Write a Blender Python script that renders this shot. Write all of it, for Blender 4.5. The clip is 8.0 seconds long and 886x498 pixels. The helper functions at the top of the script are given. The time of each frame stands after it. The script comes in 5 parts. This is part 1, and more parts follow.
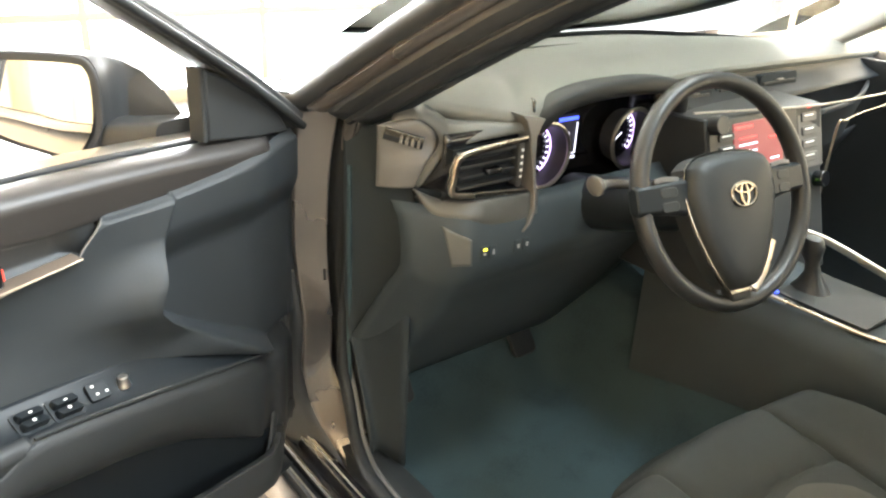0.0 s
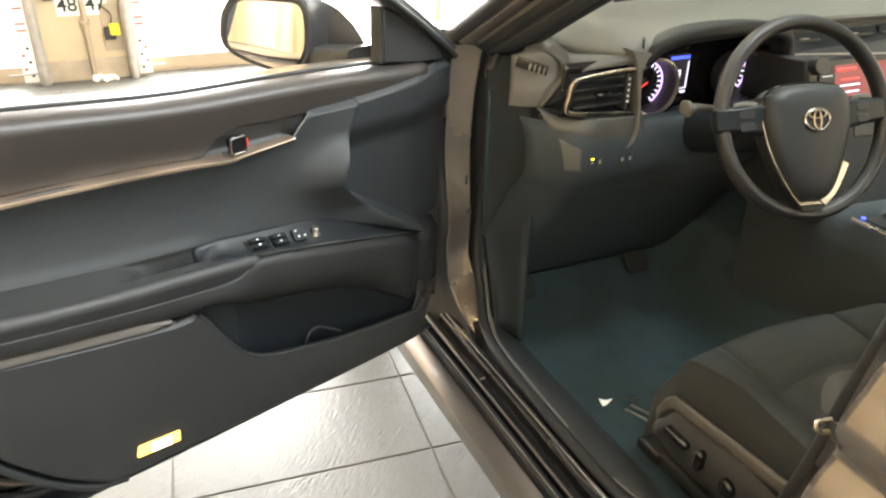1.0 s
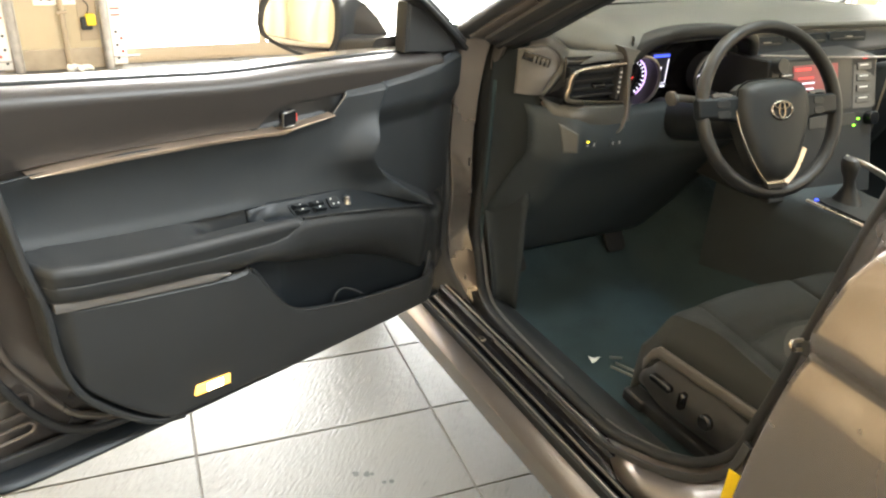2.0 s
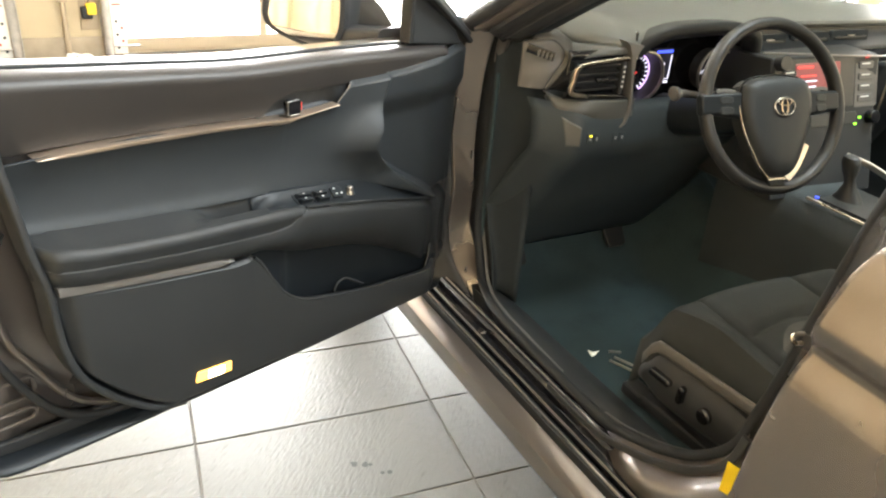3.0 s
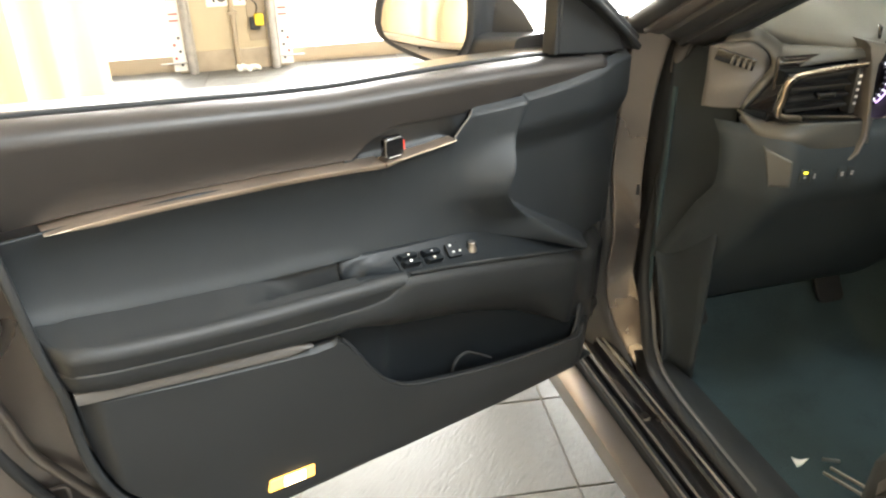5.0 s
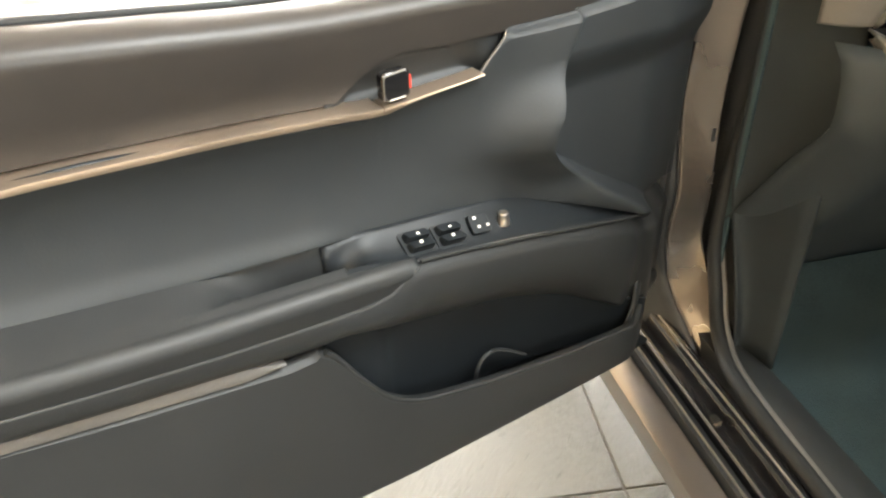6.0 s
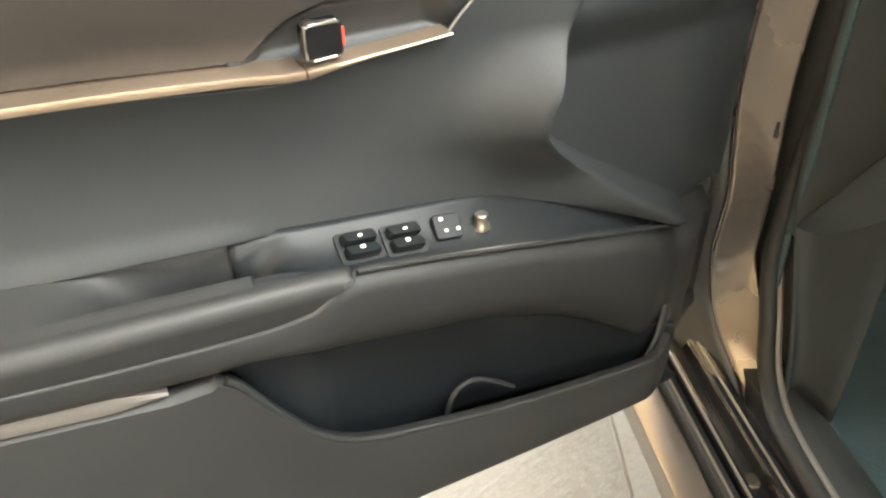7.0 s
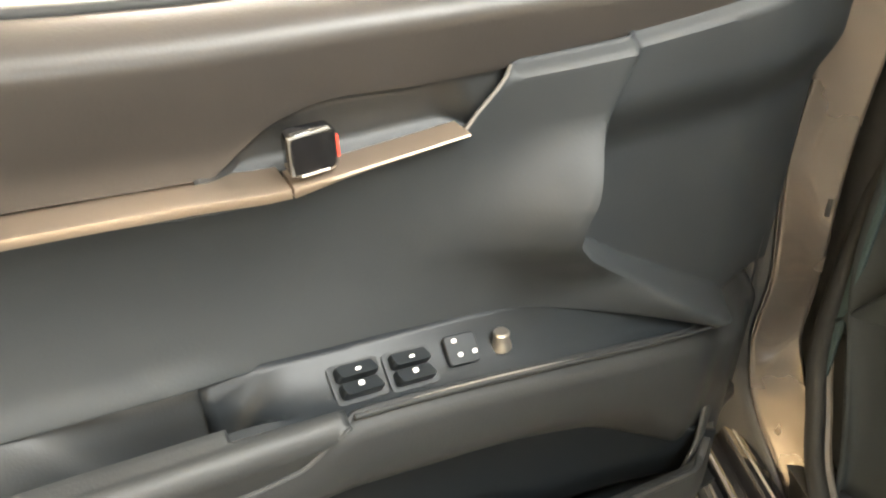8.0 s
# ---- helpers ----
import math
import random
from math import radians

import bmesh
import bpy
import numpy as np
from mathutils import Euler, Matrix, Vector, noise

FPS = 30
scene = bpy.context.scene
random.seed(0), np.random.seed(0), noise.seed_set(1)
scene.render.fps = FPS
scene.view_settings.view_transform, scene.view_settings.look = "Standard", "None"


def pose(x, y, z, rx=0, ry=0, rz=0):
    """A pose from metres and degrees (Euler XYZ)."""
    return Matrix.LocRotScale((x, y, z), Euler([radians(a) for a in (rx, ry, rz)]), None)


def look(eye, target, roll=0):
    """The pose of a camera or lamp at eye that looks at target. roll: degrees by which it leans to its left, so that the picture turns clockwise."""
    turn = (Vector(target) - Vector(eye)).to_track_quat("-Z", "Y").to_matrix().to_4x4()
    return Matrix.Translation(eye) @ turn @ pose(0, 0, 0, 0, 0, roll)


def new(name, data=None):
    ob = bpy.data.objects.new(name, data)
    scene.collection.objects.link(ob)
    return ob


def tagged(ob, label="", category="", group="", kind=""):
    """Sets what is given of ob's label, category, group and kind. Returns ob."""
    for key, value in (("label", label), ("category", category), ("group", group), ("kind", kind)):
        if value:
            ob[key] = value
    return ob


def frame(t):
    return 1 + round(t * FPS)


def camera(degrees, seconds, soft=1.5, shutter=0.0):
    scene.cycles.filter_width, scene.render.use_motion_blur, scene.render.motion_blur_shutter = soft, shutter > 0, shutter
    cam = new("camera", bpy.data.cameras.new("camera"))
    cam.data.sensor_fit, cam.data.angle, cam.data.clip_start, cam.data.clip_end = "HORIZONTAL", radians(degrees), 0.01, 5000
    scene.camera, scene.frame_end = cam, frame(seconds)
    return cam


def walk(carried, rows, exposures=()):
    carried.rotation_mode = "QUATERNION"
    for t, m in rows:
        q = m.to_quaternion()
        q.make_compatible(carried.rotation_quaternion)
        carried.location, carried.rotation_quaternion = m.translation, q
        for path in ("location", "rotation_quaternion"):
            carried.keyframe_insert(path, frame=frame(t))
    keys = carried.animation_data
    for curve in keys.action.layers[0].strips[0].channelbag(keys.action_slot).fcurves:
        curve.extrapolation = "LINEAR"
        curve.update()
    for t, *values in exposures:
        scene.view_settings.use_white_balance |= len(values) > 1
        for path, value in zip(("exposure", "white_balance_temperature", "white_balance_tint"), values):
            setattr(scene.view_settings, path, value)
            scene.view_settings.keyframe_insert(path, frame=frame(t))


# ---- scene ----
cam = camera(61.1, 8.0, soft=2.2)
PATH = [
    (0, (-1.371, -0.548, 1.274), (-0.228, 0.871, 0.449), 3.2),
    (0.5, (-1.401, -0.726, 1.29), (-0.52, 0.83, 0.393), 2.6),
    (1, (-1.495, -0.875, 1.305), (-0.735, 0.728, 0.38), 1.2),
    (1.5, (-1.666, -0.983, 1.321), (-0.822, 0.584, 0.408), 2.4),
    (3, (-1.711, -0.989, 1.31), (-0.824, 0.55, 0.39), 4.7),
    (3.5, (-1.69, -0.947, 1.313), (-0.9, 0.644, 0.394), 3.6),
    (4, (-1.615, -0.864, 1.303), (-0.894, 0.774, 0.411), 2.7),
    (4.5, (-1.535, -0.787, 1.29), (-0.924, 0.895, 0.397), 1.6),
    (5, (-1.5, -0.678, 1.259), (-1.041, 1.024, 0.316), -0.9),
    (5.2, (-1.491, -0.608, 1.242), (-1.059, 1.089, 0.277), -2.2),
    (6.3, (-1.364, -0.351, 1.132), (-1.035, 1.265, 0.001), -1.5),
    (6.5, (-1.315, -0.327, 1.112), (-1.067, 1.304, -0.018), -1.8),
    (7, (-1.284, -0.255, 1.079), (-1.1, 1.377, -0.062), -1.8),
    (7.5, (-1.266, -0.178, 1.08), (-1.124, 1.473, -0.041), -2.1),
    (8, (-1.274, -0.122, 1.091), (-1.096, 1.534, -0.015), -1.9),
]
EXPOSURE = [(0.0, 1.3, 6100, 7), (1.0, 0.8, 6350, 8), (3.5, 0.7, 6300, 8), (5.0, 0.75, 6350, 8), (6.5, 1.3, 6800, 9), (8.0, 1.5, 6900, 9)]
walk(cam, [(t, look(eye, target, roll)) for t, eye, target, roll in PATH], EXPOSURE)

# ---- light ----
world = bpy.data.worlds.new("sky")
scene.world = world
world.use_nodes = True
wn = world.node_tree
sky = wn.nodes.new("ShaderNodeTexSky")
sky.sky_type, sky.sun_disc = "NISHITA", False
sky.sun_elevation, sky.sun_rotation = radians(42), radians(-20)
wn.links.new(sky.outputs[0], wn.nodes["Background"].inputs[0])
wn.nodes["Background"].inputs[1].default_value = 0.1


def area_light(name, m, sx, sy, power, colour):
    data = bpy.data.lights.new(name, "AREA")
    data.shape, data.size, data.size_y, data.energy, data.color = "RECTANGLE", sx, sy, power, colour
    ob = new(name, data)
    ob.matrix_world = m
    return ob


DAY = (1.0, 0.985, 0.96)
area_light("daylight_bay_47", pose(2.6, 4.75, 1.55, -90, 0, 0), 7.4, 3.0, 4800, DAY)
area_light("daylight_bay_48", pose(-4.1, 4.75, 1.55, -90, 0, 0), 4.4, 3.0, 1300, DAY)
area_light("daylight_bay_46", pose(8.75, 4.75, 1.55, -90, 0, 0), 3.4, 3.0, 2600, DAY)
# fill light added behind the camera, in an unseen opening of the south wall
area_light("added_fill_south", pose(-1.5, -5.25, 3.2, 90, 0, 0), 9.0, 1.5, 300, (0.93, 0.98, 1.0))
# overhead fill light, added above the car; no roof light is known
area_light("added_fill_roof", pose(1.3, -1.2, 4.32, 0, 0, 0), 3.0, 1.5, 320, (0.95, 0.99, 1.0))


# ---- materials ----
def material(name, colour, rough=0.5, metal=0.0, var=0.15, scale=8.0, bump=0.0, bump_scale=300.0, coat=0.0, spec=0.5, rough_var=0.1, stretch=(1, 1, 1), fine=0.1):
    m = bpy.data.materials.new(name)
    m.use_nodes = True
    nt = m.node_tree
    b = nt.nodes["Principled BSDF"]
    b.inputs["Roughness"].default_value, b.inputs["Metallic"].default_value = rough, metal
    b.inputs["Coat Weight"].default_value, b.inputs["Specular IOR Level"].default_value = coat, spec
    b.inputs["Coat Roughness"].default_value = 0.06
    tc = nt.nodes.new("ShaderNodeTexCoord")
    mp = nt.nodes.new("ShaderNodeMapping")
    mp.inputs["Scale"].default_value = stretch
    nt.links.new(tc.outputs["Object"], mp.inputs[0])
    big, small = nt.nodes.new("ShaderNodeTexNoise"), nt.nodes.new("ShaderNodeTexNoise")
    big.inputs["Scale"].default_value, big.inputs["Detail"].default_value = scale, 5
    small.inputs["Scale"].default_value, small.inputs["Detail"].default_value = bump_scale, 2
    for n in (big, small):
        nt.links.new(mp.outputs[0], n.inputs["Vector"])
    add = nt.nodes.new("ShaderNodeMath")
    add.operation = "MULTIPLY_ADD"
    add.inputs[1].default_value = fine
    nt.links.new(small.outputs[0], add.inputs[0])
    nt.links.new(big.outputs[0], add.inputs[2])
    ramp = nt.nodes.new("ShaderNodeValToRGB")
    ramp.color_ramp.elements[0].position, ramp.color_ramp.elements[1].position = 0.3, 0.75
    lo, hi = [max(0.0, c * (1 - var)) for c in colour], [min(1.0, c * (1 + var)) for c in colour]
    ramp.color_ramp.elements[0].color, ramp.color_ramp.elements[1].color = (*lo, 1), (*hi, 1)
    nt.links.new(add.outputs[0], ramp.inputs[0])
    nt.links.new(ramp.outputs[0], b.inputs["Base Color"])
    rr = nt.nodes.new("ShaderNodeMapRange")
    rr.inputs["To Min"].default_value, rr.inputs["To Max"].default_value = max(0.02, rough - rough_var), min(1, rough + rough_var)
    nt.links.new(big.outputs[0], rr.inputs[0])
    nt.links.new(rr.outputs[0], b.inputs["Roughness"])
    if bump:
        bp = nt.nodes.new("ShaderNodeBump")
        bp.inputs["Strength"].default_value, bp.inputs["Distance"].default_value = bump, 0.001
        nt.links.new(small.outputs[0], bp.inputs["Height"])
        nt.links.new(bp.outputs[0], b.inputs["Normal"])
    return m


def glow(name, colour, strength):
    m = bpy.data.materials.new(name)
    m.use_nodes = True
    b = m.node_tree.nodes["Principled BSDF"]
    b.inputs["Base Color"].default_value = (*[c * 0.3 for c in colour], 1)
    b.inputs["Emission Color"].default_value, b.inputs["Emission Strength"].default_value = (*colour, 1), strength
    return m


def clear(name, tint=(1, 1, 1), gloss=0.06, rough=0.0):
    m = bpy.data.materials.new(name)
    m.use_nodes = True
    nt = m.node_tree
    mix, tr, gl = nt.nodes.new("ShaderNodeMixShader"), nt.nodes.new("ShaderNodeBsdfTransparent"), nt.nodes.new("ShaderNodeBsdfGlossy")
    tr.inputs[0].default_value, gl.inputs["Roughness"].default_value = (*tint, 1), rough
    fr = nt.nodes.new("ShaderNodeFresnel")
    fr.inputs[0].default_value = 1.45
    nt.links.new(fr.outputs[0], mix.inputs[0])
    nt.links.new(tr.outputs[0], mix.inputs[1])
    nt.links.new(gl.outputs[0], mix.inputs[2])
    nt.links.new(mix.outputs[0], nt.nodes["Material Output"].inputs[0])
    return m


M = {
    "pad": material("soft_touch_trim", (0.0245, 0.0220, 0.0205), 0.42, spec=0.36, bump=0.10, bump_scale=420, var=0.12, scale=5),
    # insert, hard, knee, trim and carpet: bases blued to stand in for lens veil
    "insert": material("veil_blue_leatherette", (0.0240, 0.0275, 0.0305), 0.54, spec=0.28, bump=0.10, bump_scale=360, var=0.12, scale=5),
    "leather": material("wheel_leather", (0.020, 0.0205, 0.021), 0.42, bump=0.2, bump_scale=380, var=0.15, scale=7),
    "hard": material("hard_grained_plastic", (0.0205, 0.0222, 0.0235), 0.50, spec=0.32, bump=0.14, bump_scale=500, var=0.12, scale=6),
    "knee": material("veil_blue_black_plastic", (0.032, 0.040, 0.045), 0.6, spec=0.3, bump=0.14, bump_scale=500, var=0.12, scale=6),
    # top pad paled to stand in for windscreen daylight; its roll half as pale
    "dashpad": material("daylit_dashboard_pad", (0.140, 0.144, 0.134), 0.42, bump=0.35, bump_scale=420, var=0.1, scale=5),
    "roll": material("half_lit_soft_pad", (0.070, 0.070, 0.066), 0.45, bump=0.3, bump_scale=420, var=0.1, scale=5),
    "trim": material("veil_blue_matt_trim", (0.026, 0.032, 0.036), 0.72, spec=0.2, bump=0.2, bump_scale=420, var=0.15, scale=6),
    "plate_black": material("switch_plate_black", (0.0105, 0.0130, 0.0155), 0.42, var=0.1, rough_var=0.05, spec=0.25),
    "black": material("piano_black", (0.010, 0.010, 0.011), 0.12, var=0.1, coat=0.5, rough_var=0.05),
    "dark": material("dark_plastic", (0.026, 0.027, 0.028), 0.45, var=0.15, bump=0.2),
    "rubber": material("rubber_seal", (0.020, 0.021, 0.022), 0.55, spec=0.22, var=0.2, bump=0.2, bump_scale=200),
    "chrome": material("satin_chrome", (0.46, 0.41, 0.35), 0.27, 1.0, var=0.05),
    "strip": material("satin_warm_metal", (0.56, 0.46, 0.37), 0.46, 1.0, var=0.05),
    "silver": material("silver_trim", (0.42, 0.40, 0.37), 0.32, 0.9, var=0.06),
    "grey": material("grey_plastic", (0.10, 0.095, 0.09), 0.45, var=0.08, bump=0.3, bump_scale=450),
    "paint": material("grey_brown_mica_paint", (0.190, 0.168, 0.150), 0.28, 0.75, var=0.06, scale=3, fine=0.25, bump_scale=1500, coat=0.9, rough_var=0.05),
    # carpet's teal lean is lens haze put into the colour
    "carpet": material("veil_blue_carpet", (0.030, 0.046, 0.051), 0.95, bump=1.0, bump_scale=350, var=0.35, fine=0.5, spec=0.1),
    "fabric": material("seat_fabric", (0.030, 0.033, 0.033), 0.85, bump=0.8, bump_scale=600, var=0.2, fine=0.4, spec=0.2),
    "fabric2": material("seat_insert_fabric", (0.056, 0.056, 0.053), 0.85, bump=0.9, bump_scale=500, var=0.25, fine=0.5, spec=0.2),
    "headliner": material("headliner", (0.45, 0.43, 0.39), 0.9, bump=0.4, bump_scale=500, var=0.05),
    "wall": material("cream_wall", (0.46, 0.38, 0.25), 0.6, var=0.08, scale=3, bump=0.3, bump_scale=60),
    "kick": material("scuffed_kick_plate", (0.36, 0.30, 0.22), 0.55, var=0.2, scale=9),
    "steel": material("galvanised_steel", (0.42, 0.40, 0.37), 0.4, 0.8, var=0.2, scale=20),
    "white": material("white_enamel", (0.75, 0.73, 0.68), 0.4, var=0.06, scale=4),
    "plate": material("white_sign_plate", (0.80, 0.77, 0.68), 0.4, var=0.04),
    "ink": material("black_ink", (0.02, 0.02, 0.02), 0.6, var=0.1),
    "red": material("red_marking", (0.65, 0.05, 0.03), 0.5, var=0.15),
    "yellow": material("yellow_plastic", (0.80, 0.58, 0.03), 0.45, var=0.08),
    "frame": material("door_frame_cream", (0.36, 0.29, 0.20), 0.45, var=0.06, scale=3),
    "curtain": None,
    "ceiling": material("ceiling_board", (0.42, 0.39, 0.34), 0.8, var=0.05),
    "grout": material("grout", (0.10, 0.092, 0.082), 0.9, var=0.25, scale=30),
    "label": material("yellow_label", (0.85, 0.62, 0.0), 0.5, var=0.05),
    "dim_mark": material("grey_print", (0.30, 0.30, 0.30), 0.5, var=0.05),
    "mark": material("white_print", (0.8, 0.8, 0.78), 0.5, var=0.03),
    "amber": glow("lit_courtesy_lens", (1.0, 0.55, 0.10), 2.4),
    "hot": glow("lit_bulb", (1.0, 0.90, 0.62), 7.0),
    "gauge_ring": glow("lit_gauge_ring", (0.72, 0.45, 1.0), 1.6),
    "lit_white": glow("lit_white", (0.9, 0.85, 1.0), 1.5),
    "lit_blue": glow("lit_blue", (0.06, 0.10, 1.0), 1.6),
    "lit_red": glow("lit_red", (1.0, 0.06, 0.05), 1.5),
    "lit_green": glow("lit_green", (0.35, 1.0, 0.05), 2.0),
    "lit_yellow": glow("lit_yellow", (1.0, 0.85, 0.05), 2.0),
    "screen": glow("lit_screen", (0.46, 0.10, 0.10), 0.30),
    "screen_dark": glow("lit_display", (0.05, 0.045, 0.08), 0.12),
    "glass": clear("clear_glass"),
    "windscreen": clear("windscreen_glass", (0.92, 0.97, 0.95)),
    "mirror": None,
    "backdrop": glow("bright_daylight", (1.0, 0.97, 0.92), 7.0),
    "concrete": material("sunlit_concrete", (0.62, 0.60, 0.56), 0.8, var=0.1, scale=1.5, bump=0.3, bump_scale=40),
}


def tile_material():
    m = material("slate_tile", (0.062, 0.061, 0.056), 0.40, spec=0.22, var=0.55, scale=6.0, bump=0.45, bump_scale=30, rough_var=0.20, stretch=(5.0, 1.1, 1), fine=0.8)
    slant = m.node_tree.nodes.new("ShaderNodeMapping")
    slant.inputs["Rotation"].default_value = (0, 0, radians(38))
    scaled = next(n for n in m.node_tree.nodes if n.type == "MAPPING" and n != slant)
    coords = next(n for n in m.node_tree.nodes if n.type == "TEX_COORD")
    m.node_tree.links.new(coords.outputs["Object"], slant.inputs[0])
    m.node_tree.links.new(slant.outputs[0], scaled.inputs[0])
    nt = m.node_tree
    b = nt.nodes["Principled BSDF"]
    ramp = next(n for n in nt.nodes if n.type == "VALTORGB")
    info, mr, mul = nt.nodes.new("ShaderNodeObjectInfo"), nt.nodes.new("ShaderNodeMapRange"), nt.nodes.new("ShaderNodeVectorMath")
    mr.inputs["To Min"].default_value, mr.inputs["To Max"].default_value = 0.88, 1.1
    mul.operation = "SCALE"
    nt.links.new(info.outputs["Random"], mr.inputs[0])
    nt.links.new(ramp.outputs[0], mul.inputs[0])
    nt.links.new(mr.outputs[0], mul.inputs["Scale"])
    nt.links.new(mul.outputs[0], b.inputs["Base Color"])
    bump = next(n for n in nt.nodes if n.type == "BUMP")
    bump.inputs["Distance"].default_value = 0.004
    return m


def curtain_material():
    m = material("cream_curtain_sheet", (0.36, 0.275, 0.165), 0.7, spec=0.2, var=0.05, scale=2)
    nt = m.node_tree
    b, out = nt.nodes["Principled BSDF"], nt.nodes["Material Output"]
    mix, tl = nt.nodes.new("ShaderNodeMixShader"), nt.nodes.new("ShaderNodeBsdfTranslucent")
    tl.inputs[0].default_value = (0.36, 0.275, 0.16, 1)
    mix.inputs[0].default_value = 0.14
    nt.links.new(b.outputs[0], mix.inputs[1])
    nt.links.new(tl.outputs[0], mix.inputs[2])
    nt.links.new(mix.outputs[0], out.inputs[0])
    return m


def mirror_material():
    m = bpy.data.materials.new("mirror_glass")
    m.use_nodes = True
    b = m.node_tree.nodes["Principled BSDF"]
    b.inputs["Base Color"].default_value, b.inputs["Metallic"].default_value, b.inputs["Roughness"].default_value = (0.86, 0.84, 0.78, 1), 1.0, 0.02
    return m


M["tile"], M["curtain"], M["mirror"] = tile_material(), curtain_material(), mirror_material()


# ---- mesh helpers ----
def empty(name, m=Matrix(), parent=None):
    ob = new(name)
    ob.empty_display_size = 0.1
    ob.matrix_basis = m
    ob.parent = parent
    return ob


def part(name, bm, mat, parent=None, label="", m=Matrix(), smooth=True, bevel=0.0, solid=0.0, sub=0):
    me = bpy.data.meshes.new(name)
    bmesh.ops.recalc_face_normals(bm, faces=bm.faces[:])
    bm.to_mesh(me)
    bm.free()
    for f in me.polygons:
        f.use_smooth = smooth
    if smooth and len(me.polygons):
        me.set_sharp_from_angle(angle=radians(38))
    me.materials.append(M[mat] if isinstance(mat, str) else mat)
    ob = new(name, me)
    ob.matrix_basis = m
    ob.parent = parent
    if label:
        ob["label"] = label
    if solid:
        s = ob.modifiers.new("solid", "SOLIDIFY")
        s.thickness, s.offset = solid, 0
    if bevel:
        b = ob.modifiers.new("bevel", "BEVEL")
        b.width, b.segments, b.limit_method, b.angle_limit = bevel, 2, "ANGLE", radians(40)
    if sub:
        s = ob.modifiers.new("sub", "SUBSURF")
        s.levels = s.render_levels = sub
    return ob


def curve(*pts):
    """A smooth function through the points (x, y) with x rising."""
    xs, ys = [p[0] for p in pts], [p[1] for p in pts]
    n = len(xs)
    d = [(ys[i + 1] - ys[i]) / (xs[i + 1] - xs[i]) for i in range(n - 1)]
    s = [d[0]] + [0 if d[i - 1] * d[i] <= 0 else 2 * d[i - 1] * d[i] / (d[i - 1] + d[i]) for i in range(1, n - 1)] + [d[-1]]

    def f(x):
        if x <= xs[0]:
            return ys[0]
        if x >= xs[-1]:
            return ys[-1]
        i = max(k for k in range(n - 1) if xs[k] <= x)
        h = xs[i + 1] - xs[i]
        t = (x - xs[i]) / h
        return (2 * t**3 - 3 * t**2 + 1) * ys[i] + (t**3 - 2 * t**2 + t) * h * s[i] + (3 * t**2 - 2 * t**3) * ys[i + 1] + (t**3 - t**2) * h * s[i + 1]
    return f


def step(a, b, x):
    t = min(1, max(0, (x - a) / (b - a)))
    return t * t * (3 - 2 * t)


def grid(f, nu, nv, close_u=False):
    """A sheet of nu x nv cells from f(a, b) with a and b from 0 to 1."""
    bm = bmesh.new()
    rows = [[bm.verts.new(f(i / nu, j / nv)) for j in range(nv + 1)] for i in range(nu + (0 if close_u else 1))]
    for i in range(nu):
        r, q = rows[i], rows[(i + 1) % len(rows)]
        for j in range(nv):
            bm.faces.new((r[j], q[j], q[j + 1], r[j + 1]))
    return bm


def loft(sections, closed=True, caps=True):
    """A skin over sections of equally many points."""
    bm = bmesh.new()
    rows = [[bm.verts.new(p) for p in s] for s in sections]
    n = len(rows[0])
    for r, q in zip(rows, rows[1:]):
        for j in range(n if closed else n - 1):
            bm.faces.new((r[j], r[(j + 1) % n], q[(j + 1) % n], q[j]))
    if caps and closed:
        bm.faces.new(rows[0])
        bm.faces.new(rows[-1])
    return bm


def sweep(path, profile, up=(0, 0, 1), closed_path=False, scale=None, caps=True):
    """A profile (x across, y up) along a path."""
    path = [Vector(p) for p in path]
    n, secs = len(path), []
    for i, p in enumerate(path):
        if closed_path:
            t = path[(i + 1) % n] - path[i - 1]
        else:
            t = path[min(i + 1, n - 1)] - path[max(i - 1, 0)]
        t.normalize()
        a = t.cross(Vector(up))
        a = a.normalized() if a.length > 1e-5 else Vector((1, 0, 0))
        b = a.cross(t)
        k = scale(i / max(1, n - 1)) if scale else 1
        secs.append([p + a * (x * k) + b * (y * k) for x, y in profile])
    if closed_path:
        return ring(secs)
    return loft(secs, caps=caps)


def ring(secs):
    bm = bmesh.new()
    rows = [[bm.verts.new(p) for p in s] for s in secs]
    m, n = len(rows), len(rows[0])
    for i in range(m):
        for j in range(n):
            bm.faces.new((rows[i][j], rows[i][(j + 1) % n], rows[(i + 1) % m][(j + 1) % n], rows[(i + 1) % m][j]))
    return bm


def circle(r, n=10, rx=None):
    return [((rx or r) * math.cos(2 * math.pi * k / n), r * math.sin(2 * math.pi * k / n)) for k in range(n)]


def rrect(w, h, r, n=4):
    """A rounded rectangle round the origin."""
    out = []
    for cx, cy, a0 in ((w / 2 - r, h / 2 - r, 0), (-w / 2 + r, h / 2 - r, 90), (-w / 2 + r, -h / 2 + r, 180), (w / 2 - r, -h / 2 + r, 270)):
        for k in range(n + 1):
            a = radians(a0 + 90 * k / n)
            out.append((cx + r * math.cos(a), cy + r * math.sin(a)))
    return out


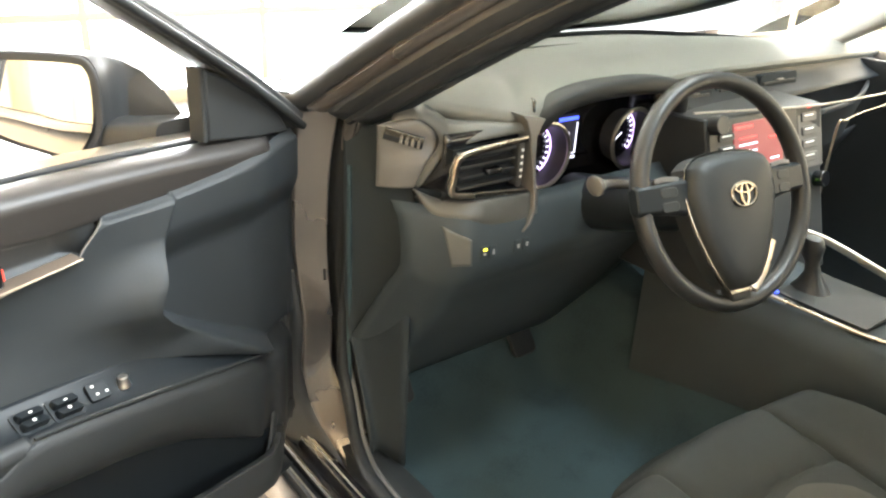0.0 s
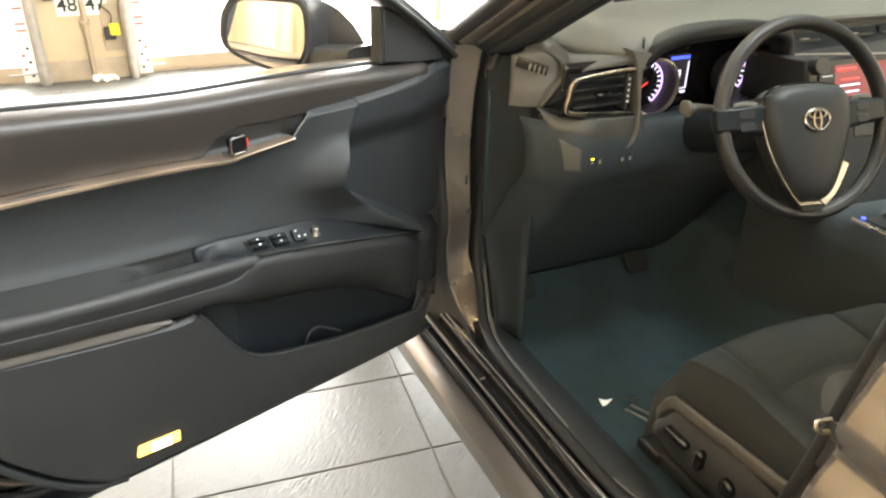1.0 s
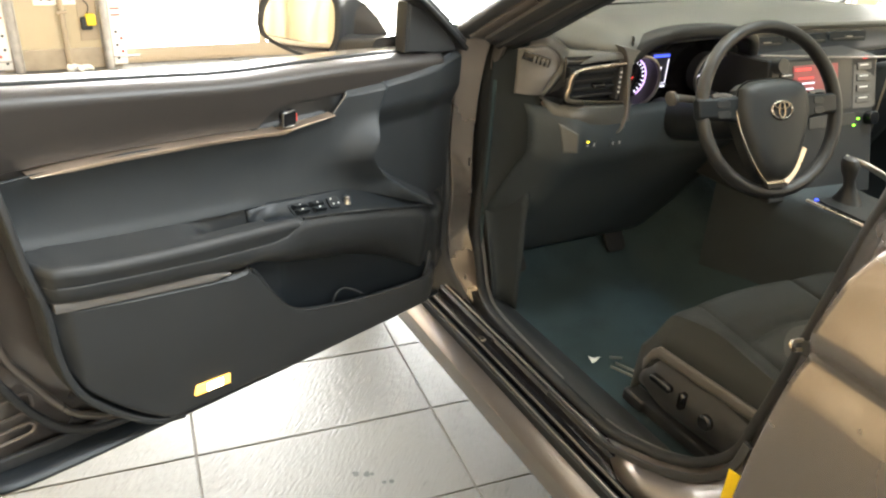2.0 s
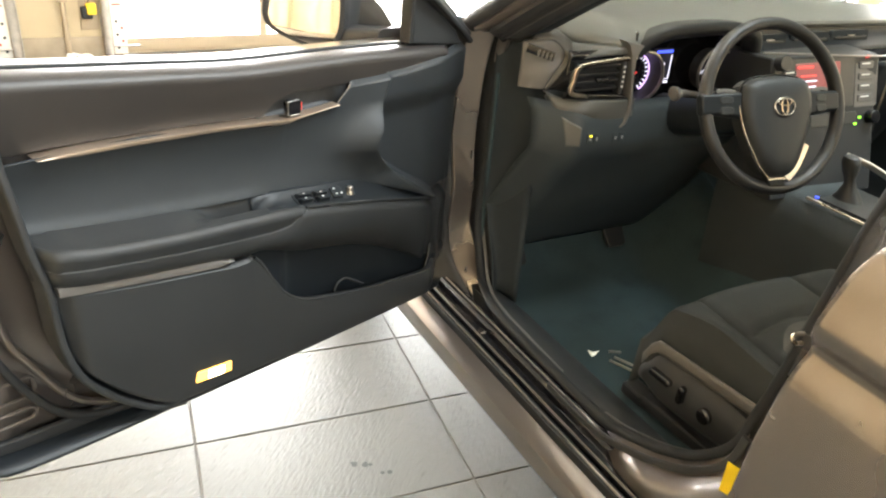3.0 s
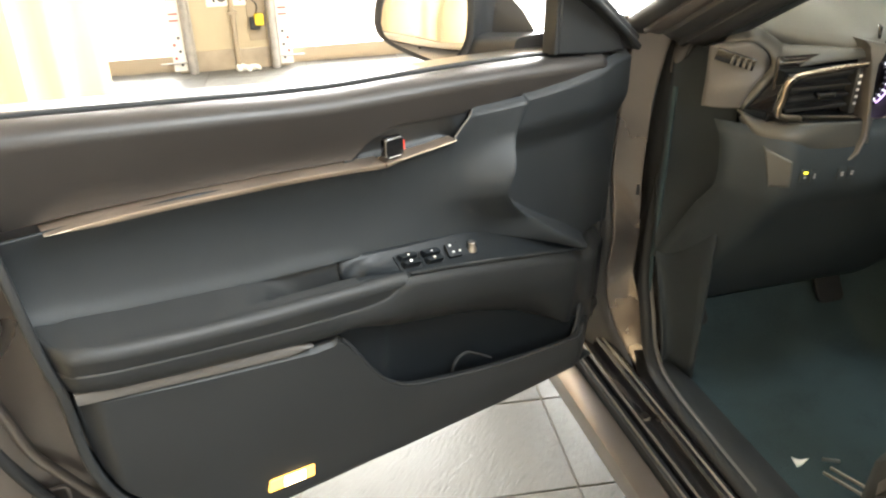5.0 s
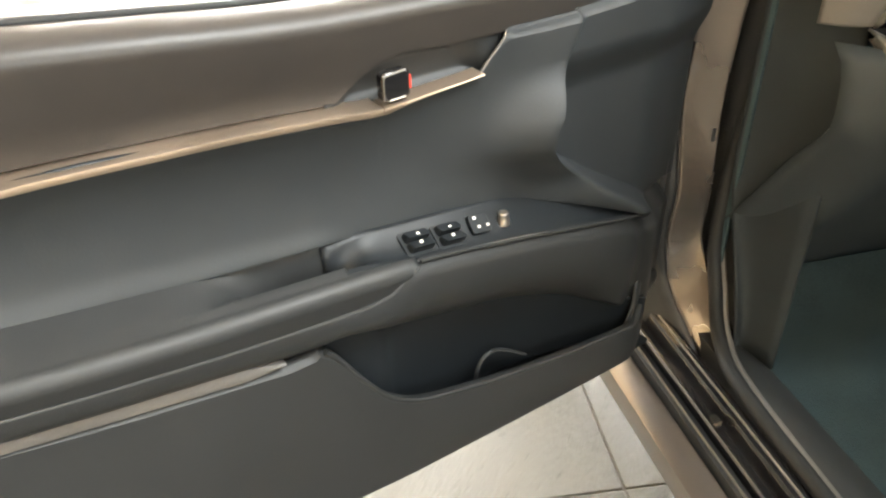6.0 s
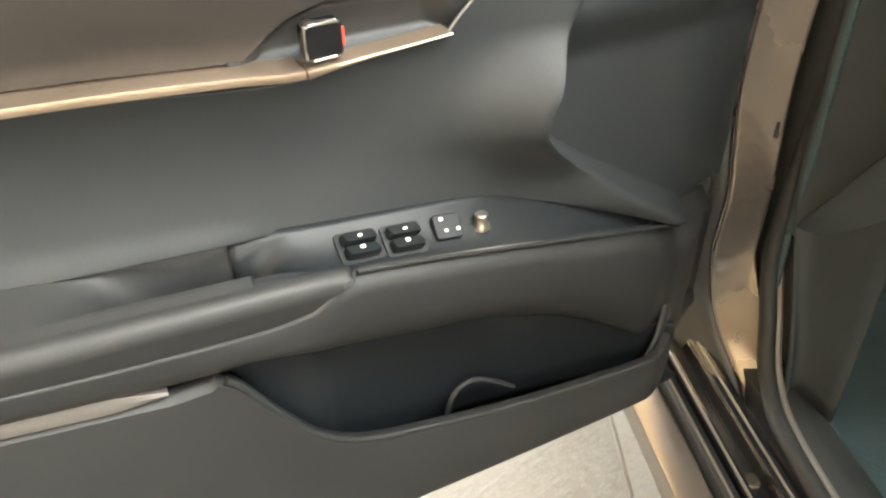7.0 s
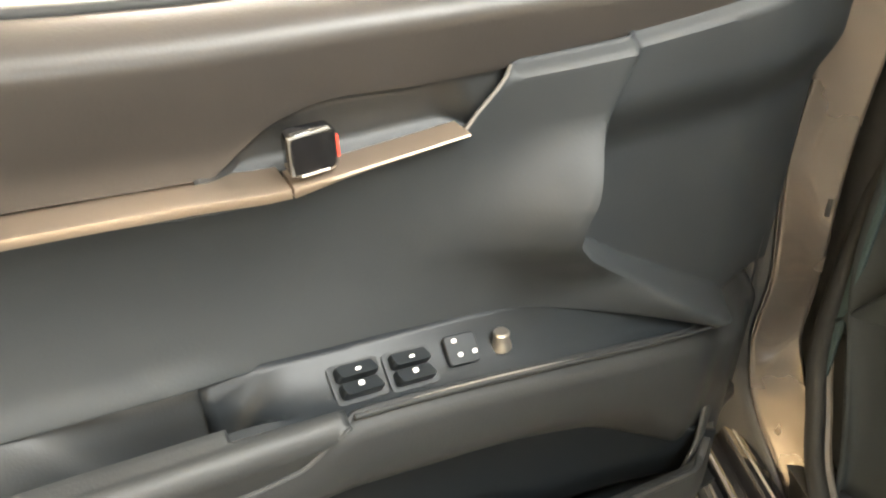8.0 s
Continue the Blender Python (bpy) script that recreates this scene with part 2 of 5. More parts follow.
def smooth_path(pts, k=6):
    """A Catmull-Rom line through points."""
    P = [Vector(p) for p in pts]
    P = [2 * P[0] - P[1]] + P + [2 * P[-1] - P[-2]]
    out = []
    for i in range(1, len(P) - 2):
        for j in range(k):
            t = j / k
            a, b, c, d = P[i - 1:i + 3]
            out.append(0.5 * (2 * b + (c - a) * t + (2 * a - 5 * b + 4 * c - d) * t * t + (3 * b - a - 3 * c + d) * t**3))
    return out + [P[-2]]


def box(bm, x0, x1, y0, y1, z0, z1):
    v = [bm.verts.new((x, y, z)) for x in (x0, x1) for y in (y0, y1) for z in (z0, z1)]
    for q in ((0, 1, 3, 2), (4, 6, 7, 5), (0, 4, 5, 1), (2, 3, 7, 6), (0, 2, 6, 4), (1, 5, 7, 3)):
        bm.faces.new([v[i] for i in q])
    return bm


def cube(x0, x1, y0, y1, z0, z1):
    return box(bmesh.new(), x0, x1, y0, y1, z0, z1)


def prism(outline, z0, z1):
    """A flat outline (x, y) drawn up from z0 to z1."""
    return loft([[(x, y, z0) for x, y in outline], [(x, y, z1) for x, y in outline]])


def dome(outline, rings, m=Matrix()):
    """An outline shrunk and lifted ring by ring: (scale, height)."""
    return loft([[m @ Vector((x * s, y * s, h)) for x, y in outline] for s, h in rings])


# ---- the garage ----
WALL_Y = 4.40


def structure(name, bm, mat, label, category, **kw):
    return tagged(part(name, bm, mat, **kw), label, category, kind="structure")


bm = bmesh.new()
for x0, x1, z0, z1 in ((-9, -6.3, 0, 4.2), (-1.86, -1.17, 0, 4.2), (6.35, 7.0, 0, 4.2), (10.5, 11, 0, 4.2), (-6.3, -1.86, 3.05, 4.2), (-1.17, 6.35, 3.05, 4.2), (7.0, 10.5, 3.05, 4.2)):
    box(bm, x0, x1, WALL_Y, WALL_Y + 0.2, z0, z1)
structure("wall_north", bm, "wall", "cream painted garage wall with wide door openings", "wall", smooth=False)
# the high gap in this wall is added for the south fill light
bm = bmesh.new()
for x0, x1, z0, z1 in ((-9, 11, 0, 2.4), (-9, -6.1, 2.4, 4.2), (3.1, 11, 2.4, 4.2), (-6.1, 3.1, 4.0, 4.2)):
    box(bm, x0, x1, -5.2, -5.0, z0, z1)
structure("wall_south", bm, "wall", "cream painted garage wall with an unseen opening added for fill light", "wall", smooth=False)
structure("wall_west", cube(-9.2, -9, -5.2, 4.6, 0, 4.2), "wall", "plain cream painted garage wall", "wall", smooth=False)
structure("wall_east", cube(11, 11.2, -5.2, 4.6, 0, 4.2), "wall", "plain cream painted garage wall", "wall", smooth=False)
# hole left in the ceiling for the added roof fill
bm = bmesh.new()
for x0, x1, y0, y1 in ((-9.2, -0.2, -5.2, 4.6), (2.8, 11.2, -5.2, 4.6), (-0.2, 2.8, -5.2, -1.95), (-0.2, 2.8, -0.45, 4.6)):
    box(bm, x0, x1, y0, y1, 4.2, 4.4)
structure("ceiling", bm, "ceiling", "plain pale garage ceiling with a hole added for roof fill light", "ceiling", smooth=False)
structure("baseboard", cube(-1.86, -1.17, WALL_Y - 0.012, WALL_Y, 0.0, 0.13), "kick", "scuffed tan kick band at the foot of the wall", "baseboard", bevel=0.003)
structure("ground", cube(-60, 60, -70, 70, -0.09, -0.06), "concrete", "concrete apron outside the garage doors", "ground", smooth=False)
structure("backdrop", cube(-14, 18, 7.0, 7.1, -0.06, 9), "backdrop", "bright hazy daylight outside the garage doors", "backdrop", smooth=False)


def garage_door(name, x0, x1, stiles):
    root = empty(name, pose(x0, WALL_Y + 0.08, 0.0))
    tagged(root, "cream framed sectional garage door with bright glazed panels, closed", "garage door", "garage doors", "structure")
    w = x1 - x0
    part("bottom_rail", cube(0, w, -0.025, 0.025, 0.012, 0.10), "frame", root, bevel=0.004)
    part("bottom_seal", cube(0, w, -0.02, 0.02, 0.0, 0.012), "kick", root)
    for k in range(5):
        part("rail", cube(0, w, -0.025, 0.025, 0.545 + 0.55 * k, 0.60 + 0.55 * k), "frame", root, bevel=0.004)
    xs = [0] + [s - x0 for s in stiles] + [w]
    for s in xs:
        part("stile", cube(max(0, s - 0.025), min(w, s + 0.025), -0.028, 0.028, 0.10, 2.8), "frame", root, bevel=0.004)
    for a, b in zip(xs, xs[1:]):
        for k in range(5):
            p = part("pane", cube(a + 0.02, b - 0.02, -0.004, 0.004, 0.10 + 0.55 * k, 0.545 + 0.55 * k), "glass", root)
            p.visible_shadow = False
    return root


garage_door("door_1", -6.3, -1.86, (-5.2, -4.1, -3.0))
garage_door("door_2", -1.17, 6.35, (-0.21, 0.95, 2.0, 3.1, 4.2, 5.3))
garage_door("door_3", 7.0, 10.5, (8.1, 9.3))


def door_track(x, side):
    """A galvanised vertical track with a punched, red-marked angle beside it."""
    root = empty("door_track", pose(x, WALL_Y - 0.002, 0))
    tagged(root, "galvanised steel garage door track with red-dotted punched angle", "door track", "garage door tracks")
    part("channel", loft([[(a, b, z) for a, b in ((-0.03, 0), (0.03, 0), (0.03, -0.05), (0.022, -0.05), (0.022, -0.008), (-0.03, -0.008))] for z in (0, 3.0)]), "steel", root)
    part("tube", sweep([(-side * 0.0, -0.045, 0.0), (-side * 0.0, -0.045, 3.0)], circle(0.026, 12), up=(0, 1, 0)), "steel", root)
    part("angle", cube(min(side * 0.035, side * 0.115), max(side * 0.035, side * 0.115), -0.03, -0.022, 0.02, 3.0), "white", root)
    for k in range(5):
        part("dot", prism([(side * (0.062 + 0.03 * (k % 2)) + p, q + 0.06 + 0.042 * k) for p, q in circle(0.009, 10)], 0, 0.002), "red" if k % 2 else "ink", root, m=pose(0, -0.031, 0, 90, 0, 0))
    for k, z in enumerate((0.33, 0.37, 0.46, 0.56, 0.60)):
        part("stripe", cube(min(side * 0.045, side * 0.1), max(side * 0.045, side * 0.1), -0.033, -0.030, z, z + 0.009), "red", root)
    part("foot_bolt", sweep([(side * 0.03, -0.05, 0.075), (side * 0.19, -0.05, 0.075)], circle(0.006, 8)), "steel", root)
    return root


door_track(-1.775, -1)
door_track(-1.255, 1)


def sign(text, x, z):
    root = empty("number_sign", pose(x, WALL_Y - 0.001, z))
    tagged(root, f"white bay sign with bold black {text}, fixed to the wall", "sign", "bay number signs")
    part("plate", prism(rrect(0.13, 0.125, 0.008), 0, 0.006), "plate", root, m=pose(0, 0, 0, 90, 0, 0))
    t = bpy.data.curves.new("number", "FONT")
    t.body, t.size, t.align_x, t.align_y, t.extrude, t.offset = text, 0.115, "CENTER", "CENTER", 0.001, 0.0015
    t.materials.append(M["ink"])
    ob = new("number", t)
    ob.parent, ob.matrix_basis = root, pose(0, -0.008, 0, 90, 0, 0)


sign("48", -1.573, 0.462)
sign("47", -1.413, 0.462)

cond = empty("conduit", pose(-1.49, WALL_Y, 0))
tagged(cond, "cream painted conduit running up the wall", "conduit")
part("pipe", sweep([(0, -0.02, 0.0), (0, -0.02, 3.4)], circle(0.016, 12), up=(0, 1, 0)), "frame", cond)
for z in (0.35, 1.2, 2.2):
    part("strap", cube(-0.03, 0.03, -0.04, 0, z, z + 0.018), "frame", cond, bevel=0.003)
sbox = empty("door_sensor", pose(-1.345, WALL_Y, 0.295))
tagged(sbox, "small yellow and black door sensor on a cream wall plate", "sensor")
part("wall_plate", cube(-0.055, 0.055, -0.008, 0, -0.12, 0.17), "frame", sbox, bevel=0.003)
part("housing", cube(-0.045, 0.02, -0.06, -0.008, -0.045, 0.03), "ink", sbox, bevel=0.008)
part("cap", cube(-0.015, 0.045, -0.066, -0.008, -0.02, 0.05), "yellow", sbox, bevel=0.01)
part("wire", sweep(smooth_path([(0, -0.03, 0.05), (0.01, -0.03, 0.1), (-0.02, -0.02, 0.14), (-0.06, -0.015, 0.17)]), circle(0.004, 6)), "ink", sbox)
jb = part("junction_box", cube(-1.70, -1.64, WALL_Y - 0.04, WALL_Y, 0.50, 0.57), "ink", bevel=0.004)
tagged(jb, "small dark junction box on the garage wall", "junction box")

bm = bmesh.new()
rnd = random.Random(5)
for k in range(5):
    x, y = -1.49 + 0.028 * k, 4.33 + rnd.uniform(-0.02, 0.02)
    bmesh.ops.create_icosphere(bm, subdivisions=2, radius=1, matrix=pose(x, y, 0.018, rnd.uniform(0, 60), rnd.uniform(0, 60), 0) @ Matrix.Diagonal((0.028, 0.022, 0.016, 1)))
for v in bm.verts:
    v.co += 0.006 * noise.noise_vector(v.co * 60)
tagged(part("crumpled_rag", bm, "white"), "crumpled white rag lying on the floor by the wall", "rag")

# pleated sheet that hangs beside the bay
def curtain_point(a, b):
    y = 3.75 - 8.4 * a
    s = a * 8.2
    d = 0.085 * math.sin(s * 2 * math.pi / 0.40) + 0.022 * math.sin(s * 2 * math.pi / 0.13 + 1.3) + 0.03 * math.sin(s * 1.9)
    return (-2.60 - 0.12 * a + 0.40 * math.exp(-s / 0.8) + d * (0.75 + 0.25 * b), y, 0.03 + 3.6 * b)


cur = tagged(part("curtain", grid(curtain_point, 420, 6), "curtain"), "pleated cream sheet curtain hanging beside the bay", "curtain")
part("curtain_rail", sweep([(-2.6, 3.7, 3.64), (-2.74, -4.9, 3.64)], circle(0.02, 10)), "steel", cur)


# ---- the car: body ----
# the car's own frame: x to its right, y ahead, origin on the floor under the steering wheel
car = tagged(empty("car"), "grey-brown mica sedan with its driver's door wide open", "car")


def rail(name, pts, prof, mat, label="", k=6, up=(0, 0, 1), parent=None):
    return part(name, sweep(smooth_path(pts, k), prof, up=up), mat, parent or car, label)


# rocker and sill: a pressed profile drawn along the car
def drawn(name, prof, y0, y1, mat, label="", lift=None):
    secs = []
    for i in range(25):
        y = y0 + (y1 - y0) * i / 24
        secs.append([(x, y, z + (lift(y) if lift else 0)) for x, z in prof])
    return part(name, loft(secs), mat, car, label)


back_lift = curve((-0.60, 0.02), (-0.3, 0.0), (0.7, 0.0))
drawn("rocker", [(-0.86, 0.14), (-0.905, 0.17), (-0.925, 0.205), (-0.922, 0.242), (-0.906, 0.258), (-0.884, 0.262), (-0.878, 0.250), (-0.84, 0.245), (-0.80, 0.15)], 0.66, -1.5, "paint", "painted outer sill")
drawn("sill_seal", [(-0.876, 0.252), (-0.872, 0.268), (-0.862, 0.272), (-0.852, 0.266), (-0.850, 0.25)], 0.60, -0.42, "rubber")
# painted metal like the rocker; black here stands in for its dark reflection
drawn("sill_step", [(-0.850, 0.24), (-0.848, 0.276), (-0.842, 0.282), (-0.833, 0.283), (-0.828, 0.276), (-0.822, 0.276), (-0.815, 0.296), (-0.803, 0.303), (-0.795, 0.300), (-0.79, 0.25)], 0.60, -0.40, "black", "sill step, blacked for the dark it reflects")
# highlights along the sill's edges, drawn as thin silver and grey strips
drawn("sill_line", [(-0.866, 0.270), (-0.8655, 0.2738), (-0.8635, 0.2740), (-0.863, 0.270)], 0.59, -0.38, "silver", "bright highlight line drawn on the sill")
drawn("sill_line", [(-0.8095, 0.2985), (-0.809, 0.3018), (-0.807, 0.3025), (-0.8065, 0.2995)], 0.58, -0.36, "silver", "bright highlight line drawn on the sill")
drawn("sill_line", [(-0.8475, 0.276), (-0.847, 0.2798), (-0.845, 0.2812), (-0.8445, 0.278)], 0.59, -0.37, "grey", "pale highlight line drawn on the sill")
drawn("scuff_plate", [(-0.776, 0.26), (-0.774, 0.312), (-0.760, 0.318), (-0.73, 0.314), (-0.700, 0.300), (-0.69, 0.25)], 0.50, -0.42, "hard", "black plastic scuff plate")
part("sill_clip", prism(rrect(0.014, 0.02, 0.005), 0, 0.006), "chrome", car, m=pose(-0.835, 0.306, 0.280))

# hinge pillar, a bowed painted face between two rubber seals
hp_out = curve((0.25, 0.44), (0.30, 0.475), (0.34, 0.53), (0.40, 0.558), (0.47, 0.560), (0.55, 0.555), (0.60, 0.563), (0.70, 0.575), (0.80, 0.566), (0.90, 0.560), (0.97, 0.55), (1.0, 0.54))
hp_in = curve((0.25, 0.38), (0.30, 0.41), (0.34, 0.455), (0.40, 0.512), (0.48, 0.547), (0.65, 0.550), (0.80, 0.540), (0.85, 0.536), (0.93, 0.522), (1.0, 0.49))


def hinge_face(a, b):
    z = 0.26 + 0.73 * b
    yo, yi = hp_out(z), hp_in(z)
    y = yo + (yi - yo) * a
    x = -0.812 + 0.057 * a + 0.006 * math.sin(math.pi * a) + 0.004 * math.sin(z * 14) + 0.20 * max(0.0, 0.47 - z) * step(0.50, 0.42, z)
    return (x, y, z)


part("hinge_pillar", grid(hinge_face, 12, 40), "paint", car, "painted front door pillar", solid=0.012)



def pillar_inner(a, b):
    """Dark return from the pillar's inner edge to the cabin trim."""
    x, y, z = hinge_face(1, b)
    return (x + 0.004 + 0.045 * a, y + 0.004 + (0.46 - y) * a, z)


part("pillar_inner", grid(pillar_inner, 4, 30), "rubber", car, solid=0.003)


def fender_return(a, b):
    """The inner wing behind the hinges."""
    x, y, z = hinge_face(0, b)
    return (x - 0.075 * a, y + 0.004 + 0.13 * a, z - 0.11 * a * (1 - b))


part("fender_return", grid(fender_return, 6, 30), "dark", car, solid=0.006)
part("door_check", sweep([(-0.845, 0.590, 0.662), (-0.764, 0.554, 0.652)], rrect(0.005, 0.008, 0.001)), "dark", car, "dark door check strap")
part("check_bracket", sweep([(-0.764, 0.550, 0.640), (-0.764, 0.552, 0.662)], rrect(0.010, 0.005, 0.002), up=(1, 0, 0)), "dark", car)
for z in (0.80, 0.46):
    part("hinge", cube(-0.04, 0.0, -0.012, 0.012, -0.03, 0.03), "paint", car, m=pose(-0.825, 0.645, z, 0, 0, 35), bevel=0.006)

# aperture seal: up the front pillar, along the sill and up the centre pillar
apert = smooth_path([(-0.69, 0.17, 1.160), (-0.710, 0.30, 1.092), (-0.720, 0.425, 1.015), (-0.722, 0.488, 0.955), (-0.724, 0.516, 0.85), (-0.732, 0.528, 0.65), (-0.745, 0.518, 0.48), (-0.752, 0.48, 0.395),
                     (-0.768, 0.42, 0.335), (-0.782, 0.32, 0.316), (-0.785, 0.05, 0.308), (-0.785, -0.11, 0.310), (-0.785, -0.215, 0.340), (-0.785, -0.284, 0.372), (-0.785, -0.338, 0.408), (-0.784, -0.383, 0.455), (-0.783, -0.407, 0.50), (-0.782, -0.420, 0.56), (-0.780, -0.440, 0.66), (-0.776, -0.458, 0.78), (-0.77, -0.480, 0.92), (-0.75, -0.50, 1.05), (-0.69, -0.54, 1.25)], 8)
part("door_seal", sweep(apert, circle(0.012, 10), up=(1, 0, 0)), "rubber", car, "black rubber door aperture seal")
part("seal_lip", sweep([p + Vector((0.016, 0, 0)) for p in apert], circle(0.006, 8), up=(1, 0, 0)), "grey", car)

part("aperture_lip", sweep([p + Vector((-0.030, 0.0, -0.012)) + Vector((0, -0.016, 0)) * step(0.32, 0.5, p.z) for p in apert[80:136]], rrect(0.016, 0.008, 0.003), up=(1, 0, 0)), "dark", car, "painted lip of the door aperture")

def pillar_flange(a, b):
    """The second painted step of the pillar, between a groove and the seal."""
    z = 0.76 + 0.22 * b
    x0, y0 = -0.742, hp_in(z) - 0.004
    x1, y1 = -0.732, 0.520 - 0.045 * step(0.85, 0.98, z) - 0.03 * step(0.93, 1.0, z)
    return (x0 + (x1 - x0) * a - 0.004 * math.sin(math.pi * a), y0 + (y1 - y0) * a, z + 0.010 * a)


part("pillar_flange", grid(pillar_flange, 8, 24), "paint", car, "painted inner step of the pillar", solid=0.004)
part("flange_line", sweep([Vector(pillar_flange(1, k / 20)) + Vector((0.002, -0.002, 0)) for k in range(21)], circle(0.0022, 6), up=(1, 0, 0)), "grey", car, "pale edge of the pillar step")

# front post above the dash
def post(name, o, i, mat, thick=0.01):
    """A slanting band between an outer and an inner line."""
    a, b = smooth_path(o, 8), smooth_path(i, 8)
    n = len(a)

    def f(s, t):
        k = min(n - 1, round(s * (n - 1)))
        p = a[k].lerp(b[k], t)
        return p + Vector((-0.01, -0.006, 0.004)) * math.sin(math.pi * t)
    return part(name, grid(f, n - 1, 5), mat, car, solid=thick)


def line(x0, y0, z0, x1=-0.60, y1=-0.30, z1=1.40):
    """A slightly bowed line up the windscreen post to the roof."""
    return [(x0 + (x1 - x0) * t, y0 + (y1 - y0) * t, z0 + (z1 - z0) * t + 0.035 * math.sin(math.pi * t)) for t in (0, 0.2, 0.4, 0.6, 0.8, 1)]


e0 = line(-0.815, 0.585, 0.975, -0.64, -0.22, 1.405)
e1 = line(-0.800, 0.535, 0.965, -0.63, -0.27, 1.395)
e2 = line(-0.785, 0.495, 0.972, -0.62, -0.305, 1.388)
e3 = line(-0.760, 0.470, 0.960, -0.61, -0.345, 1.372)
e4 = line(-0.735, 0.440, 0.960, -0.595, -0.37, 1.358)
e5 = line(-0.700, 0.400, 0.985, -0.57, -0.36, 1.352)
post("post_moulding", e0, e1, "dark")
post("post_skin", e1, e2, "paint")
post("post_flange", e2, e3, "dark")
part("post_seal", sweep(smooth_path(e3, 6), circle(0.010, 8)), "rubber", car)
post("post_gutter", e3, e4, "dark")
post("post_trim", e4, e5, "trim")
post("post_trim_right", [(-x, y, z) for x, y, z in line(-0.79, 0.58, 1.0, -0.62, -0.25, 1.40)], [(-x, y, z) for x, y, z in line(-0.72, 0.44, 0.985, -0.56, -0.36, 1.35)], "headliner")
post("post_skin_right", [(-x, y, z) for x, y, z in line(-0.83, 0.62, 1.0, -0.65, -0.2, 1.41)], [(-x, y, z) for x, y, z in line(-0.79, 0.58, 1.0, -0.62, -0.25, 1.40)], "paint")

# centre pillar and the rear door's skin
bp_y = curve((0.27, -0.06), (0.31, -0.14), (0.34, -0.215), (0.372, -0.284), (0.408, -0.338), (0.455, -0.383), (0.50, -0.407), (0.56, -0.420), (0.66, -0.440), (0.78, -0.458), (0.95, -0.485), (1.30, -0.55))


def bpillar(a, b):
    z = 0.285 + 1.065 * b
    y = bp_y(z) - 0.012 - (0.20 + 0.30 * step(0.5, 0.3, z)) * a
    lean = 0.30 * max(0, z - 0.92) ** 1.2
    return (-0.790 - 0.045 * step(0, 0.25, a) - 0.01 * a + lean, y, z)


part("centre_pillar", grid(bpillar, 14, 30), "paint", car, "painted centre pillar", solid=0.01)
strk = part("striker", sweep(smooth_path([(-0.826, -0.478, 0.752), (-0.842, -0.474, 0.753), (-0.846, -0.471, 0.758), (-0.842, -0.468, 0.763), (-0.826, -0.472, 0.764)]), circle(0.003, 10)), "chrome", car, "bright steel door striker")
part("striker_plate", prism(rrect(0.022, 0.03, 0.006), 0, 0.002), "dark", car, m=pose(-0.829, -0.49, 0.757, 0, -90, 0))
part("tyre_label", cube(-0.030, 0.030, -0.020, 0.020, 0, 0.0015), "label", car, "yellow pressure label", m=pose(-0.839, -0.455, 0.474, 0, -90, 14))

rd_y = curve((0.26, -0.52), (0.50, -0.505), (0.62, -0.512), (0.80, -0.532), (0.90, -0.544), (0.94, -0.556), (0.985, -0.586), (1.01, -0.63))


def rear_skin(a, b):
    z = 0.26 + 0.74 * b
    y = rd_y(z) - 0.95 * a
    x = -0.905 - 0.022 * math.sin(math.pi * min(1, b * 1.15)) + 0.05 * step(0.86, 1.0, b) + 0.014 * math.exp(-((z - 0.80 + 0.03 * a) / 0.022) ** 2) - 0.010 * math.exp(-((z - 0.845 + 0.03 * a) / 0.03) ** 2)
    return (x + 0.012 * step(0.006, 0.0, a), y, z)


rdoor = part("rear_door", grid(lambda a, b: rear_skin(a * a, b), 70, 60), "paint", car, "closed grey-brown rear door", solid=0.01)
part("rear_door_edge", grid(lambda a, b: (rear_skin(0, b)[0] + 0.055 * a, rear_skin(0, b)[1] - 0.004 - 0.012 * a, rear_skin(0, b)[2]), 4, 40), "paint", rdoor, solid=0.004)

# floor pan, tunnel and firewall
def carpet_f(a, b):
    x, y = -0.70 + 1.40 * a, -0.60 + 1.60 * b
    z = 0.235 + 0.012 * noise.noise(Vector((x * 6, y * 6, 0)))
    z += 0.24 * math.exp(-(x / 0.14) ** 4)
    z += 0.42 * step(0.42, 0.95, y)
    z += 0.06 * step(-0.66, -0.70, x) + 0.02 * step(-0.2, -0.45, y)
    return (x, y, z)


part("carpet", grid(carpet_f, 70, 70), "carpet", car, "dark cabin carpet", solid=0.01)
part("kick_panel", grid(lambda a, b: (-0.738 + 0.02 * math.sin(math.pi * a), 0.50 + 0.40 * a, 0.27 + 0.60 * b), 8, 8), "carpet", car, solid=0.006)
part("pillar_trim", grid(lambda a, b: (-0.742 + 0.045 * a, 0.515 - 0.145 * a + 0.03 * math.sin(math.pi * a) - 0.10 * step(0.5, 0.0, b) * (1 - a), 0.30 + 0.67 * b), 10, 20), "trim", car, solid=0.006)
part("firewall", grid(lambda a, b: (-0.76 + 1.52 * a, 0.93, 0.3 + 0.55 * b), 4, 4), "dark", car, solid=0.01)
for name, x, z in (("accelerator_pedal", -0.24, 0.36), ("brake_pedal", -0.40, 0.42), ("foot_rest", -0.60, 0.36)):
    p = part(name, prism(rrect(0.07 if name != "brake_pedal" else 0.11, 0.13 if name != "brake_pedal" else 0.06, 0.015), 0, 0.012), "rubber", car, m=pose(x, 0.56, z, 55, 0, 0), bevel=0.004)

